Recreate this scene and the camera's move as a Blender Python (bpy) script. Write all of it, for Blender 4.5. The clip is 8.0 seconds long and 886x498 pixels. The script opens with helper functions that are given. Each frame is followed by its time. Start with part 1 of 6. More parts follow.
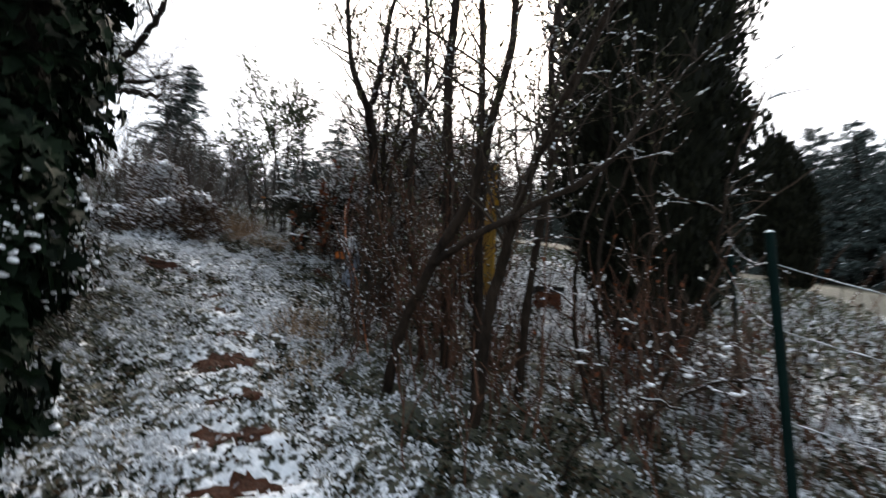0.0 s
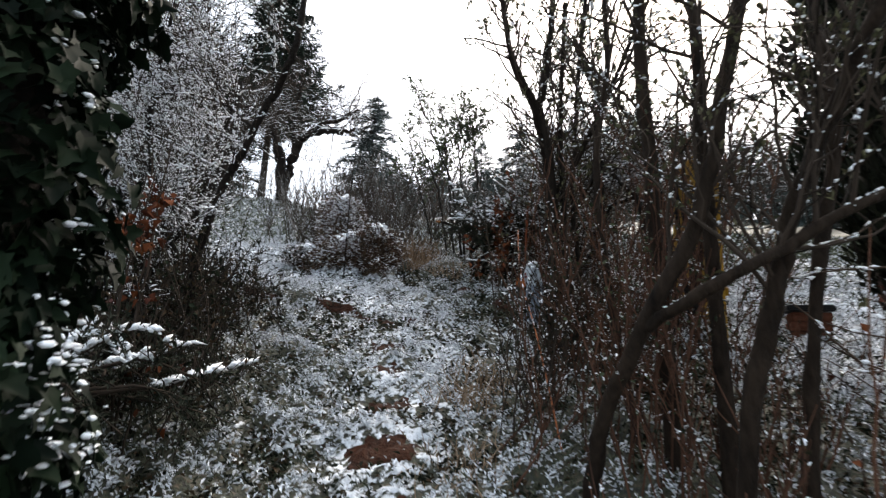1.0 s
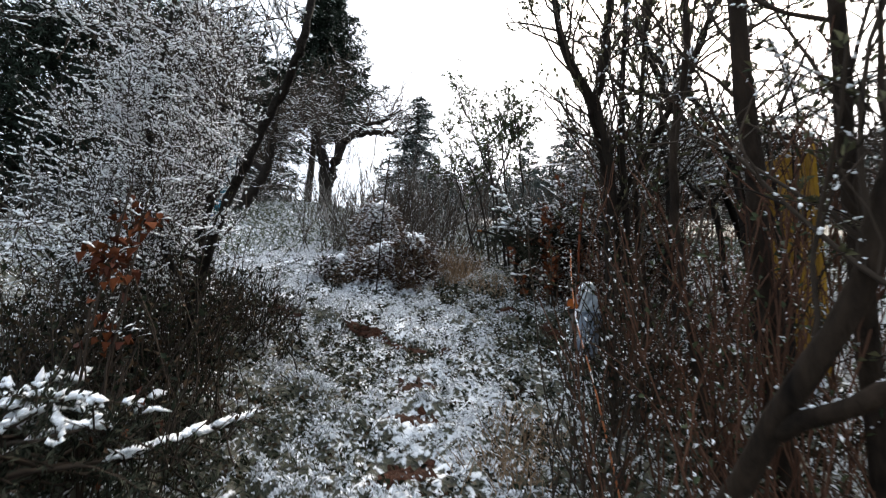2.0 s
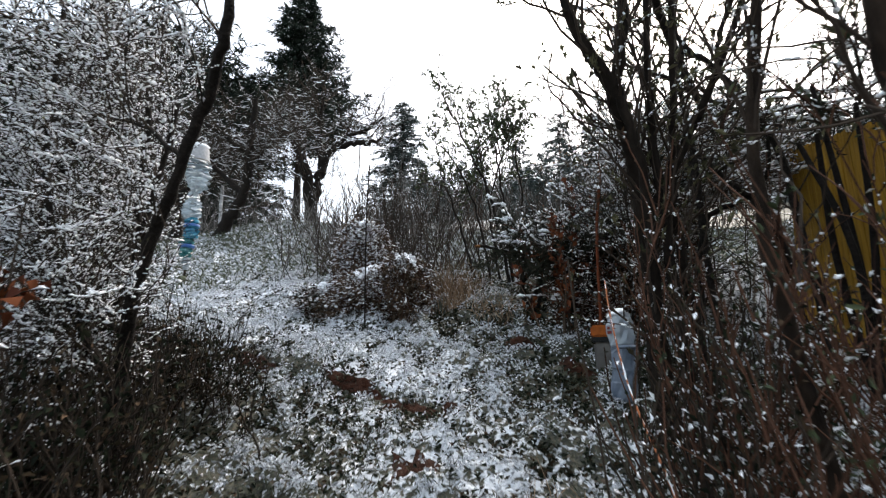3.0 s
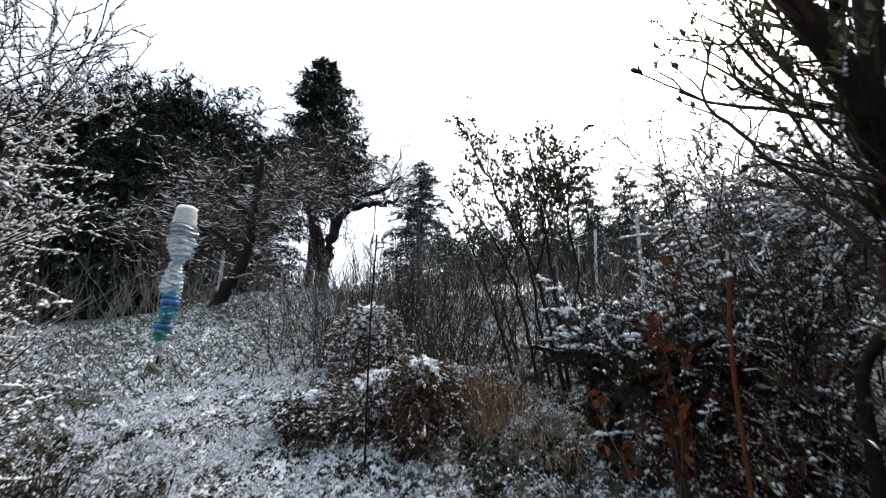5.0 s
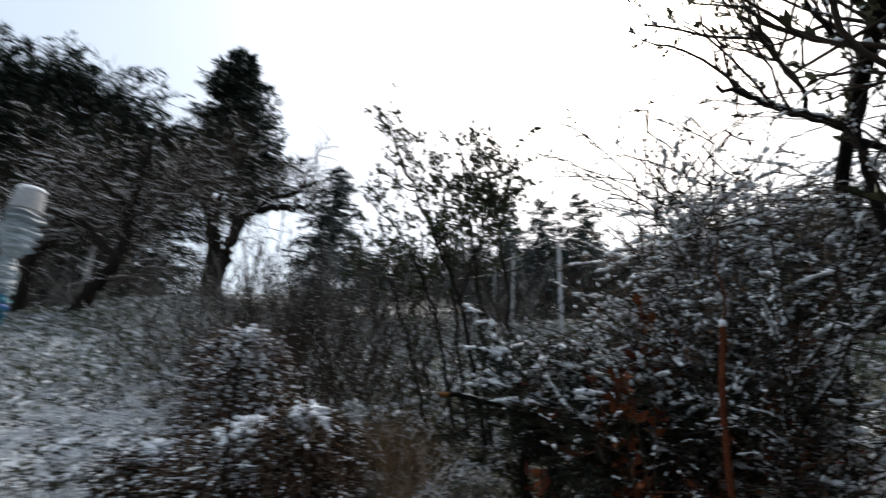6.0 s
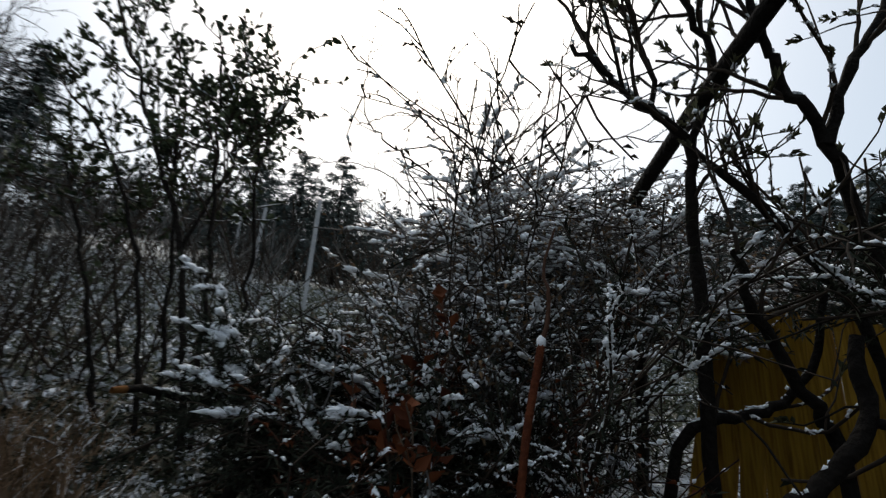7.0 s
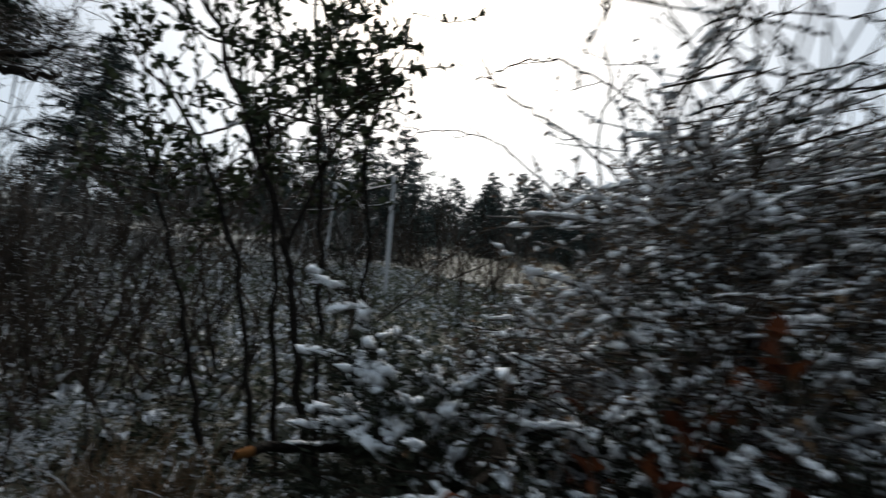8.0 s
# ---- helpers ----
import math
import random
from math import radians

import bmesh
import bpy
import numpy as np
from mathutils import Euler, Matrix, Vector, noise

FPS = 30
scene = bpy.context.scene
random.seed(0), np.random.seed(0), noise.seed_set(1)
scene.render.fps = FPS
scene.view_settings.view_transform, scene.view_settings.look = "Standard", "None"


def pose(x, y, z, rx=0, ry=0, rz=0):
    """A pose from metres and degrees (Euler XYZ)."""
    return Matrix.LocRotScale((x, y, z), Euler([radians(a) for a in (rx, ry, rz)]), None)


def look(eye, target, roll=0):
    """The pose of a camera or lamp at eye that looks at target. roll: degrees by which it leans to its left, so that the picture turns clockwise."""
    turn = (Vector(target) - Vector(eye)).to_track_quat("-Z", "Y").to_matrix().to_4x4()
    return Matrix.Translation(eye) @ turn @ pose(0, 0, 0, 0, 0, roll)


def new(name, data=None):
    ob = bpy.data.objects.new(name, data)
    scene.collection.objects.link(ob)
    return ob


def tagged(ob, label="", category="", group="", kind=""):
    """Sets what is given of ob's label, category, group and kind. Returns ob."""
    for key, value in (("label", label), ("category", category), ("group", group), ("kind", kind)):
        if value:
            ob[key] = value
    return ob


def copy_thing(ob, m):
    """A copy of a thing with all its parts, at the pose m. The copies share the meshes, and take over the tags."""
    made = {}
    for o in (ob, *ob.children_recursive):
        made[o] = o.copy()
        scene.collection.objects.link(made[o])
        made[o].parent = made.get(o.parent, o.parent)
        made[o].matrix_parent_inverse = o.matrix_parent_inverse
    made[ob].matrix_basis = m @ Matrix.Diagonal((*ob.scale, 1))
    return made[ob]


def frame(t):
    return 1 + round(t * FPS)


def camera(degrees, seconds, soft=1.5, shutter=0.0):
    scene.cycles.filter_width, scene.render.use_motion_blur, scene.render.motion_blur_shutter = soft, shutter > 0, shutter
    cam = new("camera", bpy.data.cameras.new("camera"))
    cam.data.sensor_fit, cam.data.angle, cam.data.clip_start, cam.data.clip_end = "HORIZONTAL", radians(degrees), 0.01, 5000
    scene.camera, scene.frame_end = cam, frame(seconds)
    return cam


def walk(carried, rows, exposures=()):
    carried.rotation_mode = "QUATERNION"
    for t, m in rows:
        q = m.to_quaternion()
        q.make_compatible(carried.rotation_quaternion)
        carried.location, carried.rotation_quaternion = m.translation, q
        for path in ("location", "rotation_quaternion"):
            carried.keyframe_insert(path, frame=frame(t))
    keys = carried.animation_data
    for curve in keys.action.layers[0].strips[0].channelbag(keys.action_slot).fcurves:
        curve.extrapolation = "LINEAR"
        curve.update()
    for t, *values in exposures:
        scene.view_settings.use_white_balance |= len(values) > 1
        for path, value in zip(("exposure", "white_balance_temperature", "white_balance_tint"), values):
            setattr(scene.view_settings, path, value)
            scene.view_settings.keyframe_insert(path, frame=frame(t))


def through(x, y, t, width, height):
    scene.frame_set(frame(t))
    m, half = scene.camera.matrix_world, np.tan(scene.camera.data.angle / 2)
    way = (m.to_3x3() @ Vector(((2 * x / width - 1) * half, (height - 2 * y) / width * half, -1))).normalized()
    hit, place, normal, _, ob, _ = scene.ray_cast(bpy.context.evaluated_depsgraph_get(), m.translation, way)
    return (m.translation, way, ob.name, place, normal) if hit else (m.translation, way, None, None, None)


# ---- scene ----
cam = camera(81.3, 8.0, 1.2, 0.35)
PATH = [
    (0, (0.005, -0.008, 1.513), (-0.018, 1.942, 1.955), 3.0),
    (0.2, (0.044, 0.131, 1.628), (-0.164, 2.073, 2.062), 1.5),
    (0.5, (0.026, 0.407, 1.722), (-0.446, 2.297, 2.174), 2.5),
    (1, (-0.044, 0.725, 1.896), (-0.788, 2.536, 2.305), 2.5),
    (1.5, (-0.1, 0.955, 2.018), (-0.926, 2.733, 2.411), 2.4),
    (2, (-0.182, 1.203, 2.143), (-1.093, 2.939, 2.538), 3.5),
    (2.2, (-0.226, 1.31, 2.198), (-1.148, 3.039, 2.599), 1.9),
    (3.3, (-0.566, 1.948, 2.519), (-1.458, 3.69, 2.93), -1.0),
    (3.5, (-0.633, 2.065, 2.582), (-1.532, 3.805, 2.985), -0.5),
    (4, (-0.806, 2.316, 2.718), (-1.733, 4.051, 3.077), -0.3),
    (4.5, (-0.959, 2.55, 2.817), (-1.868, 4.282, 3.235), -1.0),
    (4.7, (-1.016, 2.647, 2.886), (-1.95, 4.338, 3.406), -1.2),
    (5.8, (-1.375, 3.306, 3.169), (-2.174, 4.991, 3.892), 1.0),
    (6, (-1.418, 3.449, 3.223), (-2.034, 5.223, 3.913), 0.5),
    (6.5, (-1.523, 3.824, 3.326), (-1.642, 5.721, 3.948), 3.0),
    (7, (-1.569, 4.129, 3.437), (-1.254, 6.019, 4.013), 2.5),
    (7.1, (-1.578, 4.189, 3.456), (-1.2, 6.071, 4.018), 2.3),
    (7.2, (-1.595, 4.264, 3.472), (-1.149, 6.132, 4.03), 2.2),
    (7.5, (-1.657, 4.415, 3.543), (-1.204, 6.295, 4.052), 1.7),
    (8, (-1.919, 4.711, 3.649), (-1.814, 6.655, 4.107), 1.3),
]
walk(cam, [(t, look(eye, target, roll)) for t, eye, target, roll in PATH], exposures=[
    (0.0, 1.42, 6800, 10.5), (1.0, 1.76, 6800, 10.5), (2.0, 1.8, 6750, 10), (4.5, 1.72, 6650, 9.5), (6.0, 0.75, 6500, 9), (7.0, 0.28, 6500, 7), (8.0, 0.2, 6500, 6)])

# ---- light: overcast winter sky, glow of the hidden sun ahead of the walk ----
world = bpy.data.worlds.new("winter_sky")
scene.world = world
world.use_nodes = True
wn, wl = world.node_tree.nodes, world.node_tree.links
sky = wn.new("ShaderNodeTexSky")
sky.sky_type, sky.sun_disc = "NISHITA", False
sky.sun_elevation, sky.sun_rotation = radians(48), radians(4)
sky.air_density, sky.dust_density, sky.ozone_density = 1.0, 4.5, 1.0
wn["Background"].inputs["Strength"].default_value = 0.12
cloud = wn.new("ShaderNodeMix")
cloud.data_type = "RGBA"
cloud.inputs[0].default_value = 0.42
cloud.inputs[7].default_value = (5.5, 6.2, 6.7, 1.0)
wl.new(sky.outputs["Color"], cloud.inputs[6])
wl.new(cloud.outputs[2], wn["Background"].inputs["Color"])
sun = new("sun", bpy.data.lights.new("sun", "SUN"))
sun.data.energy, sun.data.angle, sun.data.color = 1.5, radians(65), (1.0, 0.95, 0.88)
sun.matrix_world = look((0, 0, 0), (-0.07 * 0.97, -0.97, -1.08))

# ---- materials ----
def rgb(c):
    return (c[0], c[1], c[2], 1.0)


def surface(name, dark, light, rough=0.8, scale=40.0, bump=0.3, fine=5.0, pieces=0.0, stretch=(1, 1, 1), metal=0.0, tint=None, spec=0.1):
    """Two tones mixed by noise at two scales, with relief; pieces: how far single leaves or twigs differ."""
    m = bpy.data.materials.new(name)
    m.use_nodes = True
    n, l = m.node_tree.nodes, m.node_tree.links
    b = n["Principled BSDF"]
    co, mp = n.new("ShaderNodeTexCoord"), n.new("ShaderNodeMapping")
    mp.inputs["Scale"].default_value = stretch
    l.new(co.outputs["Object"], mp.inputs["Vector"])
    n1, n2 = n.new("ShaderNodeTexNoise"), n.new("ShaderNodeTexNoise")
    n1.inputs["Scale"].default_value, n2.inputs["Scale"].default_value = scale, scale / fine
    n1.inputs["Detail"].default_value, n2.inputs["Detail"].default_value = 5, 3
    l.new(mp.outputs["Vector"], n1.inputs["Vector"]), l.new(mp.outputs["Vector"], n2.inputs["Vector"])
    add = n.new("ShaderNodeMath")
    add.operation = "MULTIPLY_ADD"
    l.new(n1.outputs["Fac"], add.inputs[0])
    add.inputs[1].default_value = 0.6
    half = n.new("ShaderNodeMath")
    half.operation = "MULTIPLY"
    half.inputs[1].default_value = 0.4
    l.new(n2.outputs["Fac"], half.inputs[0]), l.new(half.outputs[0], add.inputs[2])
    fac = add.outputs[0]
    if pieces:
        geo = n.new("ShaderNodeNewGeometry")
        mix = n.new("ShaderNodeMix")
        mix.inputs["Factor"].default_value = pieces
        l.new(fac, mix.inputs["A"]), l.new(geo.outputs["Random Per Island"], mix.inputs["B"])
        fac = mix.outputs["Result"]
    ramp = n.new("ShaderNodeValToRGB")
    e = ramp.color_ramp.elements
    e[0].position, e[0].color, e[1].position, e[1].color = 0.3, rgb(dark), 0.7, rgb(light)
    if pieces:
        e[0].position, e[1].position = 0.12, 0.88
    if tint:
        k = ramp.color_ramp.elements.new(tint[0])
        k.color = rgb(tint[1])
    l.new(fac, ramp.inputs["Fac"]), l.new(ramp.outputs["Color"], b.inputs["Base Color"])
    b.inputs["Roughness"].default_value, b.inputs["Metallic"].default_value = rough, metal
    b.inputs["Specular IOR Level"].default_value = spec
    if bump:
        bp = n.new("ShaderNodeBump")
        bp.inputs["Strength"].default_value, bp.inputs["Distance"].default_value = bump, 0.02
        l.new(n1.outputs["Fac"], bp.inputs["Height"]), l.new(bp.outputs["Normal"], b.inputs["Normal"])
    return m


SNOW = surface("snow", (0.80, 0.82, 0.86), (0.92, 0.93, 0.95), 0.6, 60, 0.5, 6)
THIN_SNOW = surface("thin_snow", (0.34, 0.36, 0.38), (0.80, 0.82, 0.86), 0.7, 60, 0, 6, pieces=0.75)
DEADSTEM = surface("dead_stem", (0.022, 0.018, 0.013), (0.19, 0.135, 0.095), 0.85, 50, 0, 5, pieces=0.8)
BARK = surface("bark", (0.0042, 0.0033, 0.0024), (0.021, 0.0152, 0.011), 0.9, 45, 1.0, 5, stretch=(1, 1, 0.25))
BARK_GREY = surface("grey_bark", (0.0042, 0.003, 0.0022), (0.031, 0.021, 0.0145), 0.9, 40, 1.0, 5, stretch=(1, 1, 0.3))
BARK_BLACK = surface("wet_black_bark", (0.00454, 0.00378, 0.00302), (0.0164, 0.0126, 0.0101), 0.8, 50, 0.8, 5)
TWIG = surface("twig", (0.0187, 0.014, 0.0109), (0.0998, 0.0678, 0.0498), 0.85, 60, 0, 5, pieces=0.6)
TWIG_DARK = surface("dark_twig", (0.007, 0.0057, 0.0046), (0.055, 0.040, 0.030), 0.85, 60, 0, 5, pieces=0.6)
FROSTED = surface("frosted_twig", (0.035, 0.030, 0.027), (0.20, 0.19, 0.18), 0.85, 60, 0, 5, pieces=0.6)
SHOOT = surface("brown_shoot", (0.014, 0.007, 0.005), (0.116, 0.056, 0.035), 0.8, 60, 0, 5, pieces=0.7)
RAWWOOD = surface("raw_cut_wood", (0.10, 0.038, 0.010), (0.22, 0.095, 0.028), 0.8, 60, 0.3, 5)
CANE = surface("orange_cane", (0.25, 0.075, 0.03), (0.44, 0.17, 0.075), 0.6, 50, 0.2, 5)
BUD = surface("bud_leaf", (0.024, 0.0264, 0.0144), (0.128, 0.12, 0.064), 0.7, 60, 0, 5, pieces=0.8)
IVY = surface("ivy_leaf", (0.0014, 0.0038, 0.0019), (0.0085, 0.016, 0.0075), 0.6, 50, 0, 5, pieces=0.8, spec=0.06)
PRIVET = surface("evergreen_leaf", (0.016, 0.026, 0.013), (0.075, 0.090, 0.045), 0.5, 50, 0, 5, pieces=0.8)
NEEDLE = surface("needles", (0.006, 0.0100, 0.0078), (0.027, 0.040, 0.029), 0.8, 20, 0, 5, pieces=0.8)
# distance haze put into the colour: paler, bluer needles for far trees
NEEDLE_HAZY = surface("hazy_needles", (0.026, 0.038, 0.037), (0.10, 0.125, 0.12), 0.9, 10, 0, 5, pieces=0.8)
JUNIPER = surface("juniper_needles", (0.009, 0.012, 0.0085), (0.046, 0.050, 0.034), 0.85, 20, 0, 5, pieces=0.8)
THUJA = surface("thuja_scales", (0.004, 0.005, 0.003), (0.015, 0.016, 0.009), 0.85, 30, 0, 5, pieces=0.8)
RUSTLEAF = surface("rust_leaf", (0.045, 0.012, 0.007), (0.17, 0.052, 0.019), 0.7, 50, 0, 5, pieces=0.8)
DRYGRASS = surface("dry_grass", (0.12, 0.075, 0.045), (0.38, 0.27, 0.18), 0.9, 50, 0, 5, pieces=0.8)
GREENGRASS = surface("winter_grass", (0.022, 0.030, 0.017), (0.14, 0.145, 0.10), 0.9, 50, 0, 5, pieces=0.8)
LITTER = surface("leaf_litter", (0.0060, 0.0078, 0.0048), (0.058, 0.035, 0.020), 0.85, 40, 0, 5, pieces=0.85, tint=(0.5, (0.016, 0.021, 0.011)))
DRYLEAF = surface("dry_brown_leaf", (0.040, 0.026, 0.015), (0.24, 0.15, 0.085), 0.85, 50, 0, 5, pieces=0.8)
SOIL = surface("wet_soil", (0.009, 0.0032, 0.0015), (0.052, 0.017, 0.0072), 0.75, 45, 1.0, 6)
YELLOW = surface("yellow_stained_wood", (0.14, 0.065, 0.006), (0.47, 0.27, 0.034), 0.7, 22, 0.5, 5, stretch=(4, 4, 0.25))
STEM_ORANGE = surface("orange_dead_stem", (0.06, 0.016, 0.008), (0.15, 0.042, 0.017), 0.8, 60, 0.5, 5)
GREEN_PAINT = surface("green_coated_steel", (0.0015, 0.006, 0.0055), (0.003, 0.012, 0.010), 0.7, 30, 0.1, 5, spec=0.04)
BRICK = surface("old_brick", (0.055, 0.020, 0.012), (0.125, 0.048, 0.028), 0.9, 40, 0.5, 5)
WIRE = surface("zinc_wire", (0.25, 0.26, 0.27), (0.4, 0.41, 0.42), 0.5, 60, 0, 5, metal=0.7)
CONCRETE = surface("concrete", (0.26, 0.26, 0.27), (0.42, 0.42, 0.42), 0.9, 30, 0.3, 5)
GREYBOX = surface("grey_board", (0.08, 0.075, 0.07), (0.15, 0.14, 0.13), 0.8, 20, 0.2, 5)
ORANGE_PAINT = surface("orange_paint", (0.20, 0.05, 0.010), (0.40, 0.11, 0.02), 0.6, 25, 0.3, 4)
BLACK = surface("black_plastic", (0.008, 0.008, 0.009), (0.02, 0.02, 0.02), 0.5, 30, 0.1, 5)


def plastic(name, dark, light, rough, through):
    m = surface(name, dark, light, rough, 18, 0.25, 4, spec=0.5)
    m.node_tree.nodes["Principled BSDF"].inputs["Transmission Weight"].default_value = through
    return m


MILKY = plastic("milky_plastic", (0.22, 0.27, 0.32), (0.46, 0.50, 0.54), 0.35, 0.25)
CLEAR = plastic("cloudy_clear_plastic", (0.32, 0.40, 0.45), (0.60, 0.66, 0.70), 0.25, 0.5)
BLUEGREY = plastic("blue_grey_plastic", (0.06, 0.085, 0.125), (0.19, 0.23, 0.29), 0.4, 0.1)
REDPRINT = surface("faded_red_print", (0.132, 0.018, 0.012), (0.2, 0.04, 0.03), 0.6, 60, 0, 5)
TEAL = plastic("teal_plastic", (0.012, 0.10, 0.11), (0.06, 0.26, 0.26), 0.25, 0.35)
DEEP_BLUE = plastic("deep_blue_plastic", (0.004, 0.045, 0.19), (0.014, 0.10, 0.32), 0.35, 0.1)
BLUE = plastic("blue_plastic", (0.0096, 0.104, 0.224), (0.048, 0.272, 0.352), 0.25, 0.35)


def ground_material():
    """Thin snow that leaves dark leaf litter and grass bare in small gaps."""
    m = bpy.data.materials.new("thin_snow_on_litter")
    m.use_nodes = True
    n, l = m.node_tree.nodes, m.node_tree.links
    b = n["Principled BSDF"]
    co = n.new("ShaderNodeTexCoord")

    def noise_of(scale, detail):
        t = n.new("ShaderNodeTexNoise")
        t.inputs["Scale"].default_value, t.inputs["Detail"].default_value = scale, detail
        l.new(co.outputs["Object"], t.inputs["Vector"])
        return t.outputs["Fac"]

    def math_of(kind, a, c):
        t = n.new("ShaderNodeMath")
        t.operation = kind
        for i, v in ((0, a), (1, c)):
            if isinstance(v, float):
                t.inputs[i].default_value = v
            else:
                l.new(v, t.inputs[i])
        return t.outputs[0]
    fine, mid, wide = noise_of(28, 4), noise_of(7, 3), noise_of(0.9, 2)
    cover = n.new("ShaderNodeAttribute")
    cover.attribute_name = "cover"
    s = math_of("ADD", math_of("MULTIPLY", fine, 1.0), math_of("MULTIPLY", mid, 0.55))
    s = math_of("ADD", s, math_of("MULTIPLY", wide, 0.25))
    s = math_of("ADD", s, math_of("MULTIPLY", cover.outputs["Fac"], 0.5))
    mask = n.new("ShaderNodeValToRGB")
    mask.color_ramp.elements[0].position, mask.color_ramp.elements[1].position = 0.30, 0.42
    half = math_of("SUBTRACT", s, 0.87)
    l.new(half, mask.inputs["Fac"])
    litter = n.new("ShaderNodeValToRGB")
    e = litter.color_ramp.elements
    e[0].position, e[0].color, e[1].position, e[1].color = 0.35, rgb((0.008, 0.008, 0.005)), 0.68, rgb((0.06, 0.038, 0.021))
    litter.color_ramp.elements.new(0.52).color = rgb((0.030, 0.034, 0.016))
    l.new(noise_of(45, 5), litter.inputs["Fac"])
    white = n.new("ShaderNodeValToRGB")
    e = white.color_ramp.elements
    e[0].position, e[0].color, e[1].position, e[1].color = 0.3, rgb((0.52, 0.55, 0.59)), 0.7, rgb((0.82, 0.84, 0.87))
    l.new(noise_of(18, 4), white.inputs["Fac"])
    mix = n.new("ShaderNodeMix")
    mix.data_type = "RGBA"
    l.new(mask.outputs["Color"], mix.inputs[0]), l.new(litter.outputs["Color"], mix.inputs[6]), l.new(white.outputs["Color"], mix.inputs[7])
    l.new(mix.outputs[2], b.inputs["Base Color"])
    b.inputs["Roughness"].default_value = 0.7
    bp = n.new("ShaderNodeBump")
    bp.inputs["Strength"].default_value, bp.inputs["Distance"].default_value = 0.9, 0.03
    l.new(s, bp.inputs["Height"]), l.new(bp.outputs["Normal"], b.inputs["Normal"])
    return m


GROUND = ground_material()

# ---- shape helpers ----
RNG = np.random.default_rng(7)


def unit(v):
    return v / np.maximum(np.linalg.norm(v, axis=-1, keepdims=True), 1e-9)


class Shape:
    """Gathers points and faces, then makes one mesh of them."""

    def __init__(self):
        self.v, self.q, self.t, self.n = [], [], [], 0

    def add(self, v, quads=None, tris=None):
        v = np.asarray(v, float).reshape(-1, 3)
        if quads is not None and len(quads):
            self.q.append(np.asarray(quads, int).reshape(-1, 4) + self.n)
        if tris is not None and len(tris):
            self.t.append(np.asarray(tris, int).reshape(-1, 3) + self.n)
        self.v.append(v)
        self.n += len(v)
        return self

    def mesh(self, name, smooth=True):
        me = bpy.data.meshes.new(name)
        v = np.concatenate(self.v) if self.v else np.zeros((0, 3))
        q = np.concatenate(self.q) if self.q else np.zeros((0, 4), int)
        t = np.concatenate(self.t) if self.t else np.zeros((0, 3), int)
        me.vertices.add(len(v))
        me.vertices.foreach_set("co", v.astype(np.float32).ravel())
        me.loops.add(q.size + t.size)
        me.loops.foreach_set("vertex_index", np.concatenate([q.ravel(), t.ravel()]).astype(np.int32))
        me.polygons.add(len(q) + len(t))
        starts = np.concatenate([np.arange(len(q)) * 4, q.size + np.arange(len(t)) * 3])
        me.polygons.foreach_set("loop_start", starts.astype(np.int32))
        me.update(calc_edges=True)
        me.polygons.foreach_set("use_smooth", np.full(len(me.polygons), smooth))
        return me


def tubes(shape, pts, rad, sides=3):
    """pts (N, k, 3), rad (N, k): N tapered tubes."""
    pts, rad = np.asarray(pts, float), np.asarray(rad, float)
    if pts.ndim == 2:
        pts, rad = pts[None], rad[None]
    n, k, _ = pts.shape
    if n == 0:
        return shape
    tan = unit(np.gradient(pts, axis=1))
    mean = unit(pts[:, -1] - pts[:, 0])
    ref = np.where(np.abs(mean[:, 2:3]) > 0.8, np.array([[1.0, 0.2, 0.0]]), np.array([[0.0, 0.0, 1.0]]))[:, None, :]
    a = unit(np.cross(tan, np.broadcast_to(ref, tan.shape)))
    b = np.cross(a, tan)
    ang = np.arange(sides) * 2 * math.pi / sides
    ring = pts[:, :, None] + rad[:, :, None, None] * (a[:, :, None] * np.cos(ang)[:, None] + b[:, :, None] * np.sin(ang)[:, None])
    i, j, s = np.meshgrid(np.arange(n), np.arange(k - 1), np.arange(sides), indexing="ij")
    base, s2 = (i * k + j) * sides, (s + 1) % sides
    quads = np.stack([base + s, base + s2, base + sides + s2, base + sides + s], -1)
    return shape.add(ring, quads)


def leaves(shape, p, d, length, width, fold=0.25, curl=0.0, blunt=False):
    """Folded pointed leaves: p (N, 3) feet, d (N, 3) ways, lengths and widths (N,)."""
    n = len(p)
    d = unit(np.asarray(d, float))
    up = unit(RNG.normal(size=(n, 3)) * 0.6 + np.array([0, 0, 1.0]))
    side = unit(np.cross(d, up))
    nor = np.cross(side, d)
    length, width = np.broadcast_to(length, (n,))[:, None], np.broadcast_to(width, (n,))[:, None]
    mid = p + d * length * 0.45 + nor * width * curl
    tip = p + d * length - nor * width * curl
    lift = nor * width * fold
    if blunt:
        far = p + d * length * 0.8 - nor * width * curl * 0.3
        v = np.stack([p, mid + side * width * 0.5 + lift, far + side * width * 0.4 + lift, tip, far - side * width * 0.4 + lift, mid - side * width * 0.5 + lift], 1)
        k = np.arange(n)[:, None] * 6
        return shape.add(v, tris=np.concatenate([k + [0, 1, 2], k + [0, 2, 3], k + [0, 3, 4], k + [0, 4, 5]]))
    v = np.stack([p, mid + side * width * 0.5 + lift, tip, mid - side * width * 0.5 + lift], 1)
    k = np.arange(n)[:, None] * 4
    return shape.add(v, tris=np.concatenate([k + [0, 1, 2], k + [0, 2, 3]]))


